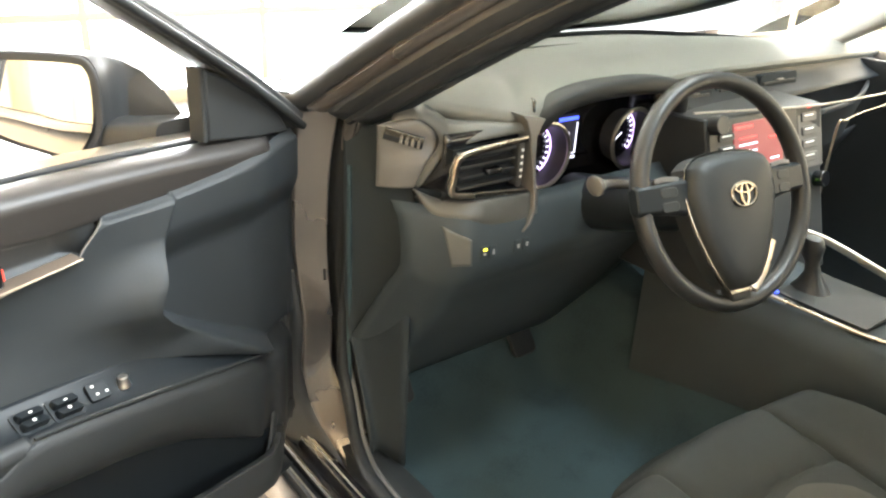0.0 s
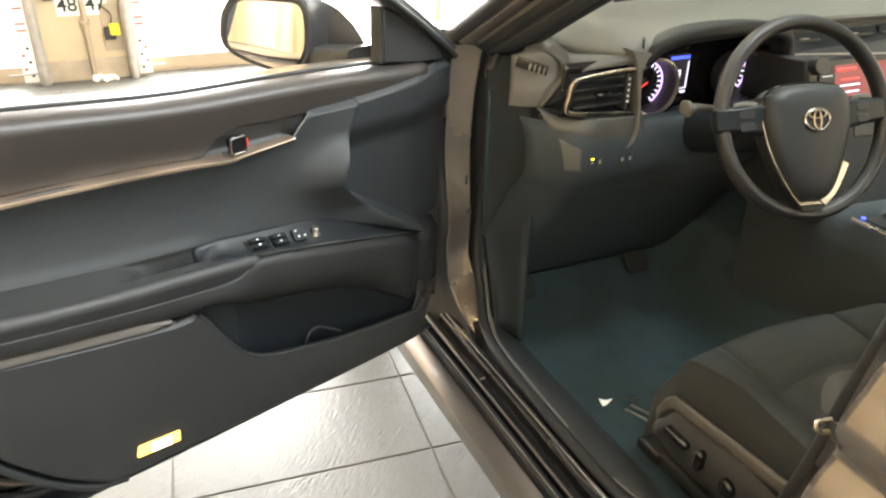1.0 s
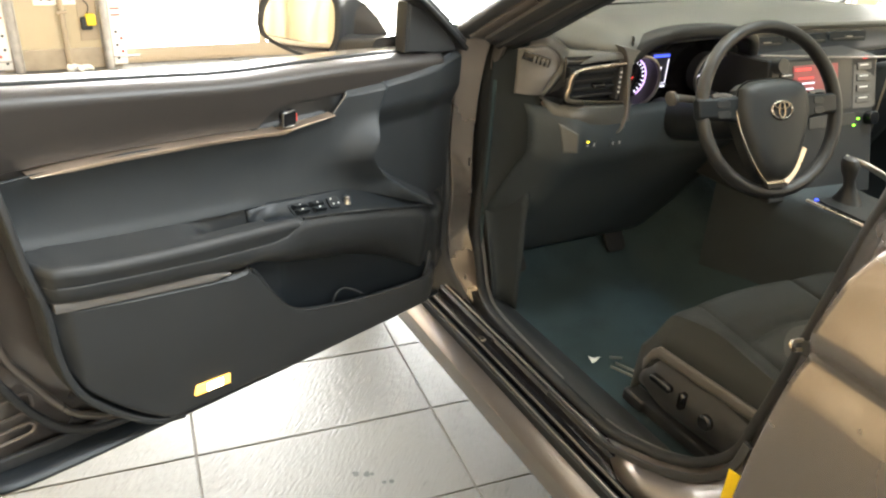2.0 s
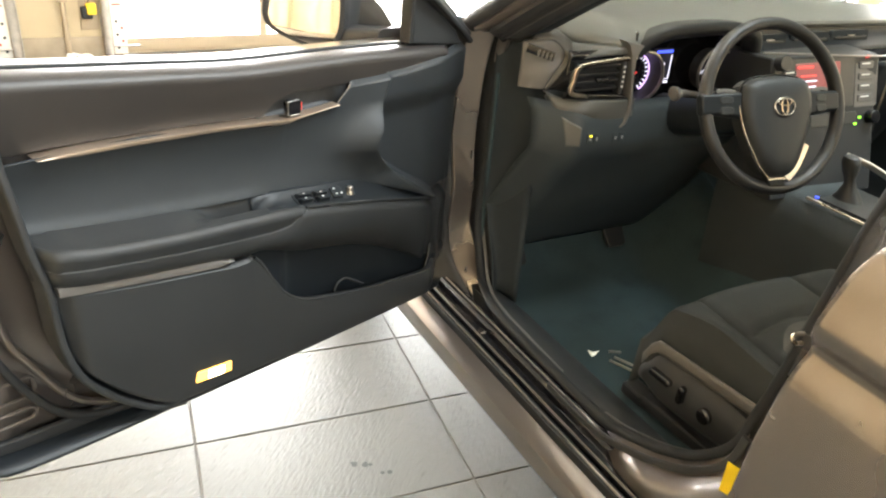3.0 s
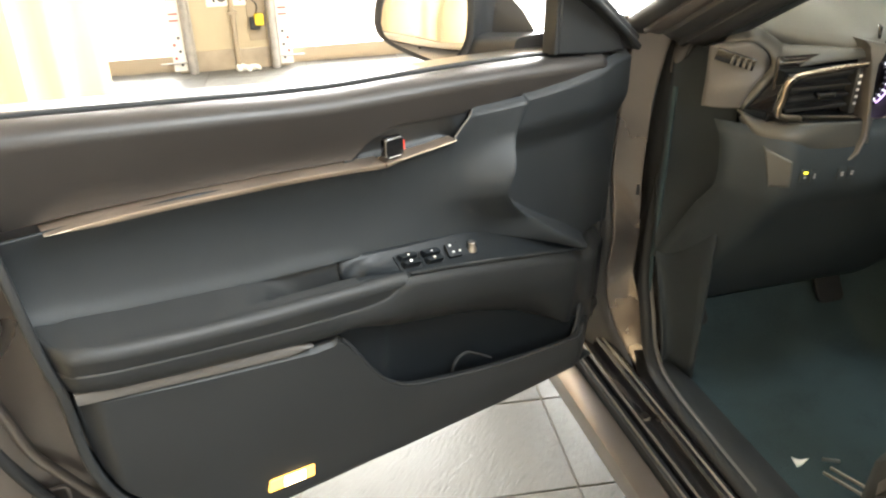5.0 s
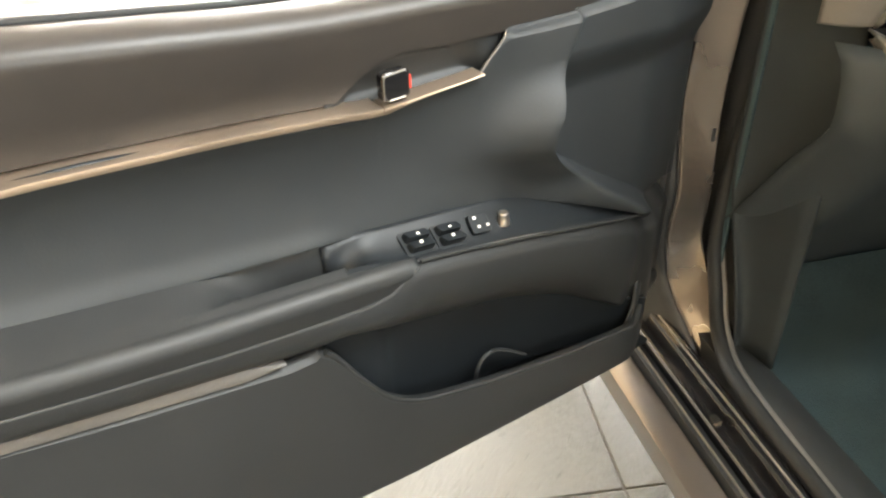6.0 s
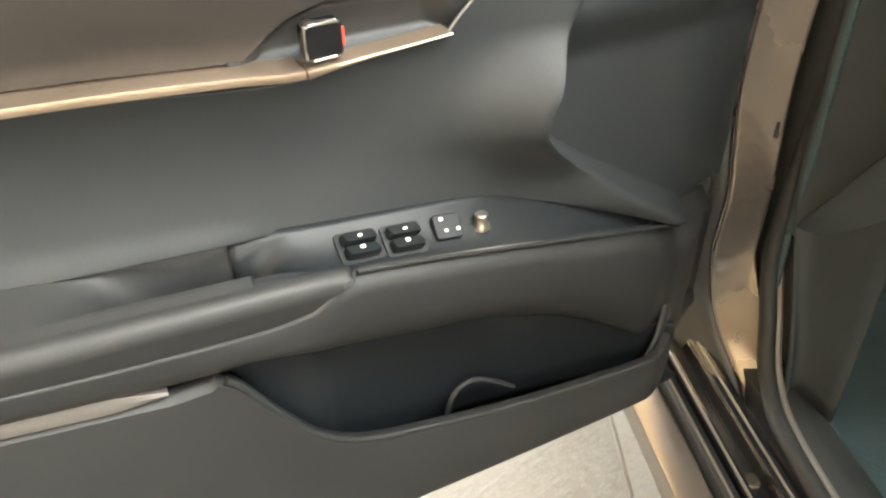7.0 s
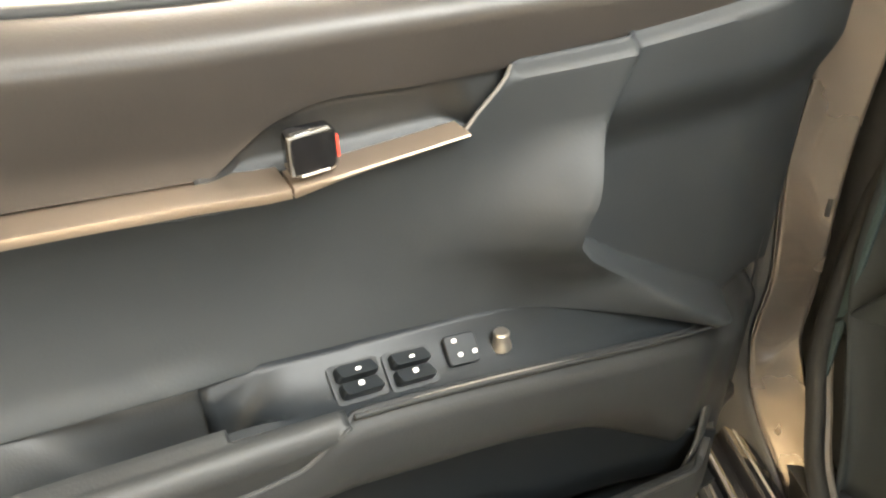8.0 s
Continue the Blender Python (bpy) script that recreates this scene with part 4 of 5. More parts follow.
for x, y, w in ((0.09, 0.318, 0.15), (0.26, 0.322, 0.15), (-0.07, 0.312, 0.12)):
    v = part("centre_vent", prism(rrect(w, 0.036, 0.01), -0.03, 0.004), "trim", dash, "dark centre air vent", m=pose(x, y, 0.962, 84, 0, 0))
    part("vent_slat", cube(-w / 2 + 0.01, w / 2 - 0.01, -0.002, 0.002, 0.003, 0.008), "dark", v)
    part("vent_tab", cube(-0.012, 0.012, 0.004, 0.006, 0.003, 0.010), "silver", v)

# ---- console ----
con = part("console", loft([[(xl, y, 0.24), (xl - 0.01, y, z - 0.06), (xl + 0.01, y, z - 0.012), (xl + 0.03, y, z), (0.10, y, z), (0.125, y, z - 0.012), (0.135, y, 0.24)] for y, xl, z in ((0.30, -0.13, 0.66), (0.10, -0.115, 0.645), (0.0, -0.105, 0.638), (-0.15, -0.10, 0.630), (-0.30, -0.10, 0.625), (-0.6, -0.10, 0.64))]), "knee", car, "black centre console")
part("console_trim", sweep(smooth_path([(-0.098, 0.06, 0.645), (-0.09, 0.0, 0.642), (-0.078, -0.10, 0.636), (-0.055, -0.18, 0.632), (-0.02, -0.26, 0.630)]), rrect(0.009, 0.006, 0.002)), "chrome", con, "bright trim along the console")
part("console_bow", sweep(smooth_path([(0.10, 0.12, 0.71), (0.12, 0.06, 0.70), (0.13, -0.04, 0.675), (0.13, -0.16, 0.65), (0.12, -0.3, 0.635)]), rrect(0.010, 0.016, 0.004)), "silver", con)
part("button_light", prism(circle(0.005, 10), 0, 0.003), "lit_blue", con, "small blue light", m=pose(-0.083, 0.045, 0.648))
part("tray", cube(-0.07, 0.09, -0.12, 0.05, 0.640, 0.644), "hard", con)
part("cup_ring", sweep([(0.01 + 0.042 * math.cos(k * math.pi / 12), -0.22 + 0.042 * math.sin(k * math.pi / 12), 0.632) for k in range(24)], circle(0.004, 6), closed_path=True), "silver", con)
sh = part("gear_lever", loft([[(x + 0.0 + r * math.cos(k * math.pi / 8) * 0.8, y + r * math.sin(k * math.pi / 8), z) for k in range(16)] for z, r, x, y in ((0.64, 0.040, 0.0, 0.02), (0.655, 0.030, 0.0, 0.02), (0.68, 0.016, -0.005, 0.022), (0.70, 0.014, -0.01, 0.026), (0.715, 0.019, -0.012, 0.03), (0.735, 0.023, -0.014, 0.032), (0.748, 0.020, -0.014, 0.034), (0.754, 0.010, -0.014, 0.034))]), "dark", con, "black gear lever with a leather boot")

# ---- steering wheel ----
WHEEL = pose(-0.334, 0.046, 0.895, 65.5, 0, -9)
swl = part("steering_wheel", sweep([(0.1745 * math.cos(k * math.pi / 32), 0.1745 * math.sin(k * math.pi / 32), 0) for k in range(64)], circle(0.0155, 14, 0.0135), closed_path=True), "leather", car, "black three-spoke steering wheel", m=WHEEL)
hub_out = [(-0.072, 0.052), (-0.05, 0.064), (0, 0.068), (0.05, 0.064), (0.072, 0.052), (0.079, 0.02), (0.072, -0.02), (0.058, -0.058), (0.040, -0.094), (0.020, -0.112), (0, -0.114), (-0.020, -0.112), (-0.040, -0.094), (-0.058, -0.058), (-0.072, -0.02), (-0.079, 0.02)]
hub_out = [tuple(p)[:2] for p in smooth_path([(x * 1.13, y * 1.16 - 0.008, 0) for x, y in hub_out] + [(hub_out[0][0] * 1.13, hub_out[0][1] * 1.16 - 0.008, 0)], 4)[:-1]]
part("airbag_cover", dome(hub_out, ((1.0, -0.02), (1.0, 0.012), (0.97, 0.022), (0.90, 0.029), (0.75, 0.034), (0.45, 0.037), (0.1, 0.038))), "hard", swl, "black airbag cover")
part("hub_line", sweep([(x * 1.02, y * 1.02, 0.010) for x, y in hub_out], circle(0.002, 6), closed_path=True), "black", swl)
for s in (-1, 1):
    part("spoke", loft([[(s * x, y + dy, z + dz) for dy, dz in ((0.020 * k, 0.009), (0.027 * k, 0), (0.020 * k, -0.012), (-0.024 * k, -0.012), (-0.031 * k, 0), (-0.024 * k, 0.009))] for x, y, z, k in ((0.06, 0.012, 0.004, 1.1), (0.10, 0.016, 0.006, 1.0), (0.14, 0.018, 0.002, 0.85), (0.178, 0.018, -0.002, 0.8))]), "plate_black", swl, bevel=0.003)
    pod = part("switch_pod", prism(rrect(0.044, 0.040, 0.016), 0, 0.005), "hard", swl, m=pose(s * 0.122, 0.012, 0.006, 0, s * 6, 0), bevel=0.003)
    for dy in (0.011, -0.010):
        part("spoke_key", prism(rrect(0.030, 0.015, 0.006), 0.005, 0.008), "hard", pod, m=pose(0, dy, 0), bevel=0.001)
    part("spoke_trim", sweep(smooth_path([(s * 0.100, 0.040, 0.010), (s * 0.125, 0.043, 0.010), (s * 0.145, 0.041, 0.008)]), rrect(0.008, 0.004, 0.0015)), "grey", swl)
    part("leg_trim", sweep(smooth_path([(s * 0.094, 0.02, 0.012), (s * 0.087, -0.030, 0.016), (s * 0.072, -0.075, 0.018), (s * 0.048, -0.118, 0.016), (s * 0.024, -0.145, 0.012)][2 if s > 0 else 0:]), rrect(0.017 if s > 0 else 0.0035, 0.004, 0.0015), up=(0, 0, 1)), "chrome", swl, "bright spoke trim")
part("lower_spoke", loft([[(x, y, z) for x, z in ((-w, 0.002), (-w * 0.9, 0.010), (w * 0.9, 0.010), (w, 0.002), (w * 0.9, -0.012), (-w * 0.9, -0.012))] for y, w in ((-0.05, 0.06), (-0.09, 0.045), (-0.135, 0.026), (-0.158, 0.022))]), "hard", swl, bevel=0.003)
part("foot_trim", sweep([(-0.024, -0.143, 0.009), (0.024, -0.143, 0.009)], rrect(0.008, 0.005, 0.002), up=(0, 0, 1)), "chrome", swl)
part("emblem", sweep([(0.0255 * math.cos(k * math.pi / 20), 0.0185 * math.sin(k * math.pi / 20) + 0.004, 0.039) for k in range(40)], circle(0.0026, 8), closed_path=True), "chrome", swl, "bright oval emblem")
part("emblem_bar", sweep([(0.0075 * math.cos(k * math.pi / 16), 0.0165 * math.sin(k * math.pi / 16) + 0.004, 0.040) for k in range(32)], circle(0.0020, 6), closed_path=True), "chrome", swl)
part("emblem_arc", sweep([(0.018 * math.cos(k * math.pi / 16), 0.007 * math.sin(k * math.pi / 16) + 0.0135, 0.040) for k in range(32)], circle(0.0018, 6), closed_path=True), "chrome", swl)
for piece in swl.children:
    piece.location = Vector(piece.location) + Vector((-0.014, -0.010, 0.008))
colm = part("steering_column", loft([[(-0.36 + r * math.cos(k * math.pi / 10), y, z + 0.85 * r * math.sin(k * math.pi / 10)) for k in range(20)] for y, z, r in ((0.06, 0.872, 0.040), (0.10, 0.855, 0.048), (0.20, 0.825, 0.056), (0.34, 0.79, 0.062))]), "plate_black", car, "black steering column shroud")
part("indicator_stalk", sweep(smooth_path([(-0.39, 0.145, 0.885), (-0.44, 0.140, 0.897), (-0.485, 0.142, 0.904), (-0.500, 0.143, 0.906), (-0.522, 0.145, 0.907), (-0.530, 0.146, 0.907)]), circle(0.013, 12, 0.016), scale=curve((0, 0.5), (0.5, 0.6), (0.72, 0.65), (0.8, 1.15), (0.95, 1.2), (1, 0.8))), "grey", colm, "grey-black indicator stalk")
part("wiper_stalk", sweep(smooth_path([(-0.32, 0.135, 0.885), (-0.26, 0.135, 0.89), (-0.215, 0.14, 0.893)]), circle(0.011, 10, 0.015)), "dark", colm)

# ---- driver's seat ----
seat = empty("drivers_seat", pose(-0.398, 0.02, 0), car)


def cushion(a, b):
    s = 2 * a - 1
    y = -0.015 - 0.53 * b
    x = 0.255 * s
    z = 0.515 + 0.012 * math.cos(3 * b) - 0.03 * b
    z += 0.045 * step(0.55, 0.95, abs(s)) * step(0.0, 0.4, b) - 0.012 * math.exp(-((abs(s) - 0.56) / 0.03) ** 2)
    z -= 0.012 * math.exp(-((b - 0.34 - 0.12 * s * s) / 0.02) ** 2) * step(0.58, 0.45, abs(s))
    e = step(0.16, 0.0, b)
    z -= 0.11 * e * e
    y -= 0.0 + 0.03 * e * (1 - e) - 0.02 * (1 - s * s) * e
    edge = step(0.93, 1.0, abs(s))
    return (x, y - 0.035 * s * s * (1 - b), z - 0.10 * edge * edge)


csh = part("seat_cushion", grid(cushion, 64, 60), "fabric", seat, "dark grey cloth seat cushion", solid=0.01)
part("seat_insert", grid(lambda a, b: (lambda p: (p[0], p[1], p[2] + 0.006 * min(1, 8 * min(a, 1 - a, b, 1 - b))))(cushion(0.5 + (a - 0.5) * (0.44 + 0.06 * b), 0.36 + 0.12 * ((a - 0.5) * 2) ** 2 + 0.60 * b)), 24, 24), "fabric2", seat, "lighter woven seat insert", solid=0.006)
part("seat_base", loft([[(s * w, y, z) for s, z in ((-1, 0.27), (-1, 0.44), (1, 0.44), (1, 0.27))] for y, w in ((-0.06, 0.20), (-0.30, 0.21), (-0.50, 0.21))]), "dark", seat)


def valance(a, b):
    """The plastic cover at the cushion's side."""
    y = -0.075 - 0.42 * a
    top = 0.432 + 0.03 * a - 0.05 * math.exp(-(a / 0.05) ** 2)
    bot = 0.325 + 0.02 * math.exp(-(a / 0.1) ** 2) + 0.05 * a * a
    return (-0.250 - 0.012 * math.sin(math.pi * b), y, bot + (top - bot) * b)


part("side_cover", grid(valance, 30, 10), "dark", seat, "black plastic seat side cover", solid=0.008)
part("cover_strip", grid(lambda a, b: (-0.257 - 0.003 * b, -0.072 - 0.43 * a, 0.432 + 0.03 * a + 0.028 * b - 0.05 * math.exp(-(a / 0.04) ** 2)), 24, 3), "grey", seat, "grey strip along the seat's side", solid=0.006)
for name, y, z, w, h in (("slide_switch", -0.14, 0.395, 0.06, 0.016), ("tilt_switch", -0.20, 0.392, 0.016, 0.04), ("lumbar_switch", -0.265, 0.388, 0.032, 0.032)):
    part(name, prism(rrect(w, h, min(w, h) / 2.2), 0, 0.018), "black", seat, "seat adjuster", m=pose(-0.260, y, z, 90, 0, -90), bevel=0.004)
part("seat_back", loft([[(w * math.cos(k * math.pi / 12) * (1 + 0.15 * abs(math.cos(k * math.pi / 12))), y + d * math.sin(k * math.pi / 12), z) for k in range(24)] for z, w, y, d in ((0.46, 0.20, -0.58, 0.06), (0.55, 0.235, -0.60, 0.08), (0.75, 0.24, -0.65, 0.085), (0.95, 0.22, -0.70, 0.07), (1.05, 0.19, -0.73, 0.055), (1.09, 0.13, -0.74, 0.03))]), "fabric", seat, "dark grey cloth seat back")
part("head_rest", loft([[(w * math.cos(k * math.pi / 10), -0.745 + d * math.sin(k * math.pi / 10), z) for k in range(20)] for z, w, d in ((1.10, 0.09, 0.03), (1.13, 0.12, 0.05), (1.20, 0.125, 0.055), (1.26, 0.11, 0.045), (1.28, 0.07, 0.02))]), "fabric", seat)
for s in (-1, 1):
    part("seat_rail", sweep([(s * 0.21, -0.03, 0.262), (s * 0.21, -0.50, 0.275)], rrect(0.03, 0.03, 0.005)), "dark", seat)
    part("rail_cover", cube(s * 0.21 - 0.022, s * 0.21 + 0.022, -0.07, -0.005, 0.248, 0.278), "dark", seat, bevel=0.006)
for x0, y0, x1, y1, z in ((-0.597, 0.098, -0.560, 0.000, 0.270), (-0.577, 0.104, -0.540, 0.010, 0.270), (-0.556, 0.108, -0.585, 0.118, 0.276)):
    part("rail_guide", sweep([(x0 + 0.398, y0 - 0.02, z), (x1 + 0.398, y1 - 0.02, z + 0.004)], rrect(0.004, 0.006, 0.0012)), "silver", seat, "bright steel seat guide")
tagm = part("paper_tag", grid(lambda a, b: (-0.652 + 0.034 * a, 0.104 + 0.018 * b * (1 - a) + 0.012 * a, 0.287 + 0.010 * abs(a - 0.45) + 0.008 * b * (1 - a)), 6, 3), "mark", None, solid=0.001)
tagged(tagm, "small torn white paper scrap on the cabin floor", "paper scrap")


# ---- the open driver's door ----
# its own frame: x along the door from the hinge, y towards the cabin, z up
DOOR = pose(-0.841, 0.423, 0, 0, 0, -159.4)
belt = curve((-0.08, 0.943), (0.06, 0.950), (0.3, 0.965), (0.45, 0.970), (0.52, 0.972), (0.60, 0.977), (0.70, 0.987), (0.81, 0.998), (0.95, 1.012), (1.05, 1.021), (1.12, 1.026))
floor_z = curve((-0.08, 0.42), (-0.02, 0.385), (0.12, 0.372), (0.50, 0.383), (0.76, 0.396), (1.05, 0.415), (1.10, 0.44), (1.15, 0.50))


def shell(a, b):
    u = -0.02 + 1.17 * a
    z0, z1 = floor_z(u) - 0.004, belt(u) - 0.006
    z = z0 + (z1 - z0) * b
    n = -0.085 - 0.02 * step(0.10, 0.0, u) - 0.02 * step(0.4, 0.0, b) - 0.03 * step(0.85, 1.0, b) + 0.018 * math.exp(-((u - 1.045) / 0.03) ** 2) - 0.05 * step(1.09, 1.15, u)
    return (u, n, z)


door = part("front_door", grid(shell, 70, 40), "paint", car, "wide open driver's door", m=DOOR, solid=0.006)
part("door_skin", grid(lambda a, b: (-0.02 + 1.17 * a, -0.165 - 0.025 * math.sin(math.pi * min(1, b * 1.1)) + 0.012 * math.exp(-((b - 0.68) / 0.04) ** 2) + 0.03 * step(0.9, 1, b), floor_z(-0.02 + 1.17 * a) - 0.012 + (belt(-0.02 + 1.17 * a) - floor_z(-0.02 + 1.17 * a)) * b), 50, 30), "paint", door, "painted outer door skin", solid=0.006)
for ua in (-0.02, 1.15):
    part("door_end", grid(lambda a, b: (ua, -0.095 - 0.08 * a - (0.05 if ua > 1 else 0) * (1 - a), floor_z(ua) + (belt(ua) - floor_z(ua)) * b), 6, 12), "dark", door, solid=0.006)
part("door_underside", grid(lambda a, b: (0.06 + 1.09 * a, -0.02 - 0.15 * b, floor_z(0.06 + 1.09 * a) - 0.006), 40, 4), "plate_black", door, solid=0.006)
part("belt_cap", sweep([(u, -0.128, belt(u) - 0.002) for u in np.linspace(-0.02, 1.1, 40)], rrect(0.05, 0.012, 0.004)), "silver", door, "bright belt moulding")
part("belt_seal", sweep([(u, -0.106, belt(u) - 0.003) for u in np.linspace(0.14, 1.06, 40)], rrect(0.012, 0.018, 0.004)), "rubber", door, "black window seal")

# upper pad
pad_low = curve((-0.034, 0.940), (0.03, 0.934), (0.065, 0.929), (0.139, 0.920), (0.228, 0.914), (0.314, 0.910), (0.394, 0.911), (0.459, 0.915), (0.495, 0.908), (0.519, 0.894), (0.541, 0.878), (0.56, 0.879), (0.65, 0.8865), (0.73, 0.8905), (0.8, 0.8945), (0.92, 0.8970), (0.985, 0.895))


def upper_pad(a, b):
    u = 0.0 + 0.988 * a
    z0, z1 = pad_low(u), belt(u)
    if b < 0.62:
        z = z0 + (z1 - 0.022 - z0) * b / 0.62
        n = -0.060 - 0.007 * (max(0.0, z1 - 0.022 - z) / 0.085) ** 2
    else:
        ang = (b - 0.62) / 0.38 * math.pi / 2
        z = z1 - 0.022 + 0.022 * math.sin(ang)
        n = -0.096 + 0.036 * math.cos(ang)
    n -= 0.012 * step(0.03, 0.0, b) + 0.03 * step(0.05, 0.0, a) + 0.02 * step(0.975, 1.0, a)
    return (u, n, z)


part("upper_pad", grid(upper_pad, 90, 30), "pad", door, "soft black upper door pad", solid=0.004)

# mirror sail and window frame
part("sail_panel", loft([[(u, n, z) for u, z in ((0.142, 0.962), (0.140, 1.062), (0.10, 1.045), (0.04, 1.005), (0.0, 0.975), (-0.02, 0.945), (0.05, 0.948))] for n in (-0.075, -0.115)]), "hard", door, "black mirror sail panel", bevel=0.004)
part("sail_edge", sweep([(0.146, -0.09, 0.962), (0.144, -0.09, 1.064)], rrect(0.008, 0.03, 0.003), up=(0, 1, 0)), "hard", door)
wf = smooth_path([(-0.05, -0.105, 0.955), (0.0, -0.10, 0.992), (0.08, -0.092, 1.048), (0.15, -0.085, 1.092), (0.24, -0.072, 1.145), (0.36, -0.05, 1.21), (0.55, -0.02, 1.29), (0.75, 0.0, 1.345), (0.92, 0.01, 1.37), (1.03, 0.0, 1.34), (1.085, -0.05, 1.20), (1.10, -0.10, 1.03)], 5)
part("window_frame", sweep(wf, rrect(0.03, 0.052, 0.008), up=(0, 1, 0)), "dark", door, "black window frame")
part("frame_line", sweep([p + Vector((0.0, 0.028, 0.002)) for p in wf], circle(0.0018, 6), up=(0, 1, 0)), "grey", door, "thin pale line along the window frame")
part("frame_seal", sweep([p + Vector((0.0, 0.022, -0.008)) for p in wf], rrect(0.012, 0.03, 0.005), up=(0, 1, 0)), "rubber", door)

# mirror
MIR = pose(0.248, -0.288, 0.991, 0, 0, 0) @ Matrix(((-0.643, 0, 0.766, 0), (0.766, 0, 0.643, 0), (0, 1, 0, 0), (0, 0, 0, 1)))
mo = [(-0.088, 0.0), (-0.082, 0.035), (-0.062, 0.066), (-0.03, 0.073), (0.05, 0.070), (0.070, 0.060), (0.076, 0.03), (0.074, -0.02), (0.060, -0.05), (0.04, -0.068), (0.0, -0.058), (-0.05, -0.04), (-0.08, -0.022)]
mo = [tuple(p)[:2] for p in smooth_path([(x, y, 0) for x, y in mo] + [(mo[0][0], mo[0][1], 0)], 3)[:-1]]
mir = part("mirror_housing", loft([[MIR @ Vector((x * s, y * s, 0)) + Vector(d) for x, y in mo] for s, d in ((1.0, (0, 0, 0)), (1.10, (0.003, 0.002, 0)), (1.13, (-0.010, -0.004, 0)), (1.08, (-0.032, -0.012, 0.0)), (0.92, (-0.062, 0.0, 0.002)), (0.70, (-0.092, 0.030, 0.0)), (0.42, (-0.118, 0.070, -0.008)), (0.14, (-0.137, 0.105, -0.018)))]), "dark", door, "black door mirror housing")
part("mirror_glass", dome(mo, ((0.93, 0.0), (0.93, 0.003), (0.5, 0.0032), (0.01, 0.0033))), "mirror", door, "mirror glass", m=MIR @ pose(0, 0, 0.007, -8, 0, 0))
part("mirror_rim", sweep([(x * 1.01, y * 1.01, 0.003) for x, y in mo], rrect(0.012, 0.009, 0.003), closed_path=True), "dark", door, m=MIR)
part("mirror_foot", loft([[(u + a, n, z + b) for a, b in rrect(w, 0.055, 0.015)] for u, n, z, w in ((0.165, -0.26, 0.945, 0.08), (0.15, -0.22, 0.945, 0.10), (0.13, -0.19, 0.948, 0.12), (0.10, -0.15, 0.952, 0.14))]), "dark", door)

# handle cup, lever and bright strip
def cup(a, b):
    u = 0.335 + 0.215 * a
    z0, z1 = 0.868, pad_low(u) + 0.004
    z = z0 + (z1 - z0) * b
    dz = min(z - z0, z1 - z)
    d = min(step(0.0, 0.035, u - 0.345 - 0.5 * (z - 0.873)), step(0.0, 0.03, 0.545 - u), step(-0.004, 0.014, dz))
    return (u, -0.064 - 0.014 * d, z)


part("handle_cup", grid(cup, 50, 20), "hard", door, "dark recess behind the door handle", solid=0.003)
strip_z = curve((0.36, 0.8770), (0.43, 0.8730), (0.5, 0.8705), (0.55, 0.8755), (0.65, 0.8840), (0.73, 0.8885), (0.8, 0.8920), (0.93, 0.8955))
part("bright_strip", loft([[(u, n, strip_z(u) + z * k) for n, z in ((-0.074, 0.0038), (-0.041, 0.0037), (-0.0375, 0.0030), (-0.0370, 0.0), (-0.0378, -0.0034), (-0.041, -0.0042), (-0.060, -0.0044))] for u, k in [(u, min(1, (0.934 - u) * 16)) for u in np.linspace(0.4985, 0.932, 30)]]), "strip", door, "satin bright strip along the door")
base_h = curve((0.372, 0.0026), (0.43, 0.0034), (0.466, 0.0052), (0.4965, 0.0088))
part("lever_base", loft([[(u, n, strip_z(u) + 0.0040 - base_h(u) * k) for n, k in ((-0.062, 0.0), (-0.044, 0.03), (-0.0388, 0.20), (-0.0382, 0.6), (-0.0392, 0.97), (-0.062, 1.0))] for u in np.linspace(0.374, 0.4965, 20)]), "strip", door, "satin base of the door handle")
lev = part("door_lever", prism(rrect(0.032, 0.030, 0.006), 0, 0.014), "black", door, "black inner door handle", m=pose(0.481, -0.056, 0.892, 90, 0, 180) @ pose(0, 0, 0.002), bevel=0.003)
part("lever_edge", sweep([(0.495, -0.041, 0.880), (0.495, -0.041, 0.904), (0.470, -0.041, 0.906)], circle(0.0014, 6)), "grey", door)
part("lever_foot", sweep([(0.490, -0.041, 0.879), (0.472, -0.041, 0.880)], circle(0.0014, 6)), "silver", door)
part("lock_tag", cube(0.4645, 0.4662, -0.046, -0.0405, 0.886, 0.900), "red", door, "red lock tag")

# armrest line: height and reach of its inner edge
edge_z = curve((0.085, 0.611), (0.13, 0.625), (0.33, 0.676), (0.5, 0.713), (0.55, 0.720), (0.64, 0.730), (0.75, 0.742), (0.88, 0.761), (0.97, 0.780))
edge_n = curve((0.085, -0.020), (0.2, -0.006), (0.4, 0.004), (0.6, 0.014), (0.9, 0.020), (0.945, 0.014), (0.972, -0.030))
back_z = curve((0.085, 0.613), (0.144, 0.640), (0.25, 0.683), (0.339, 0.714), (0.414, 0.724), (0.494, 0.733), (0.56, 0.742), (0.70, 0.755), (0.88, 0.777), (0.97, 0.792))
ridge = curve((0.55, 0.03), (0.597, 0.083), (0.637, 0.128), (0.676, 0.182), (0.735, 0.255), (0.763, 0.284), (0.785, 0.298), (0.80, 0.296), (0.82, 0.286), (0.85, 0.270), (0.90, 0.245), (0.95, 0.225))


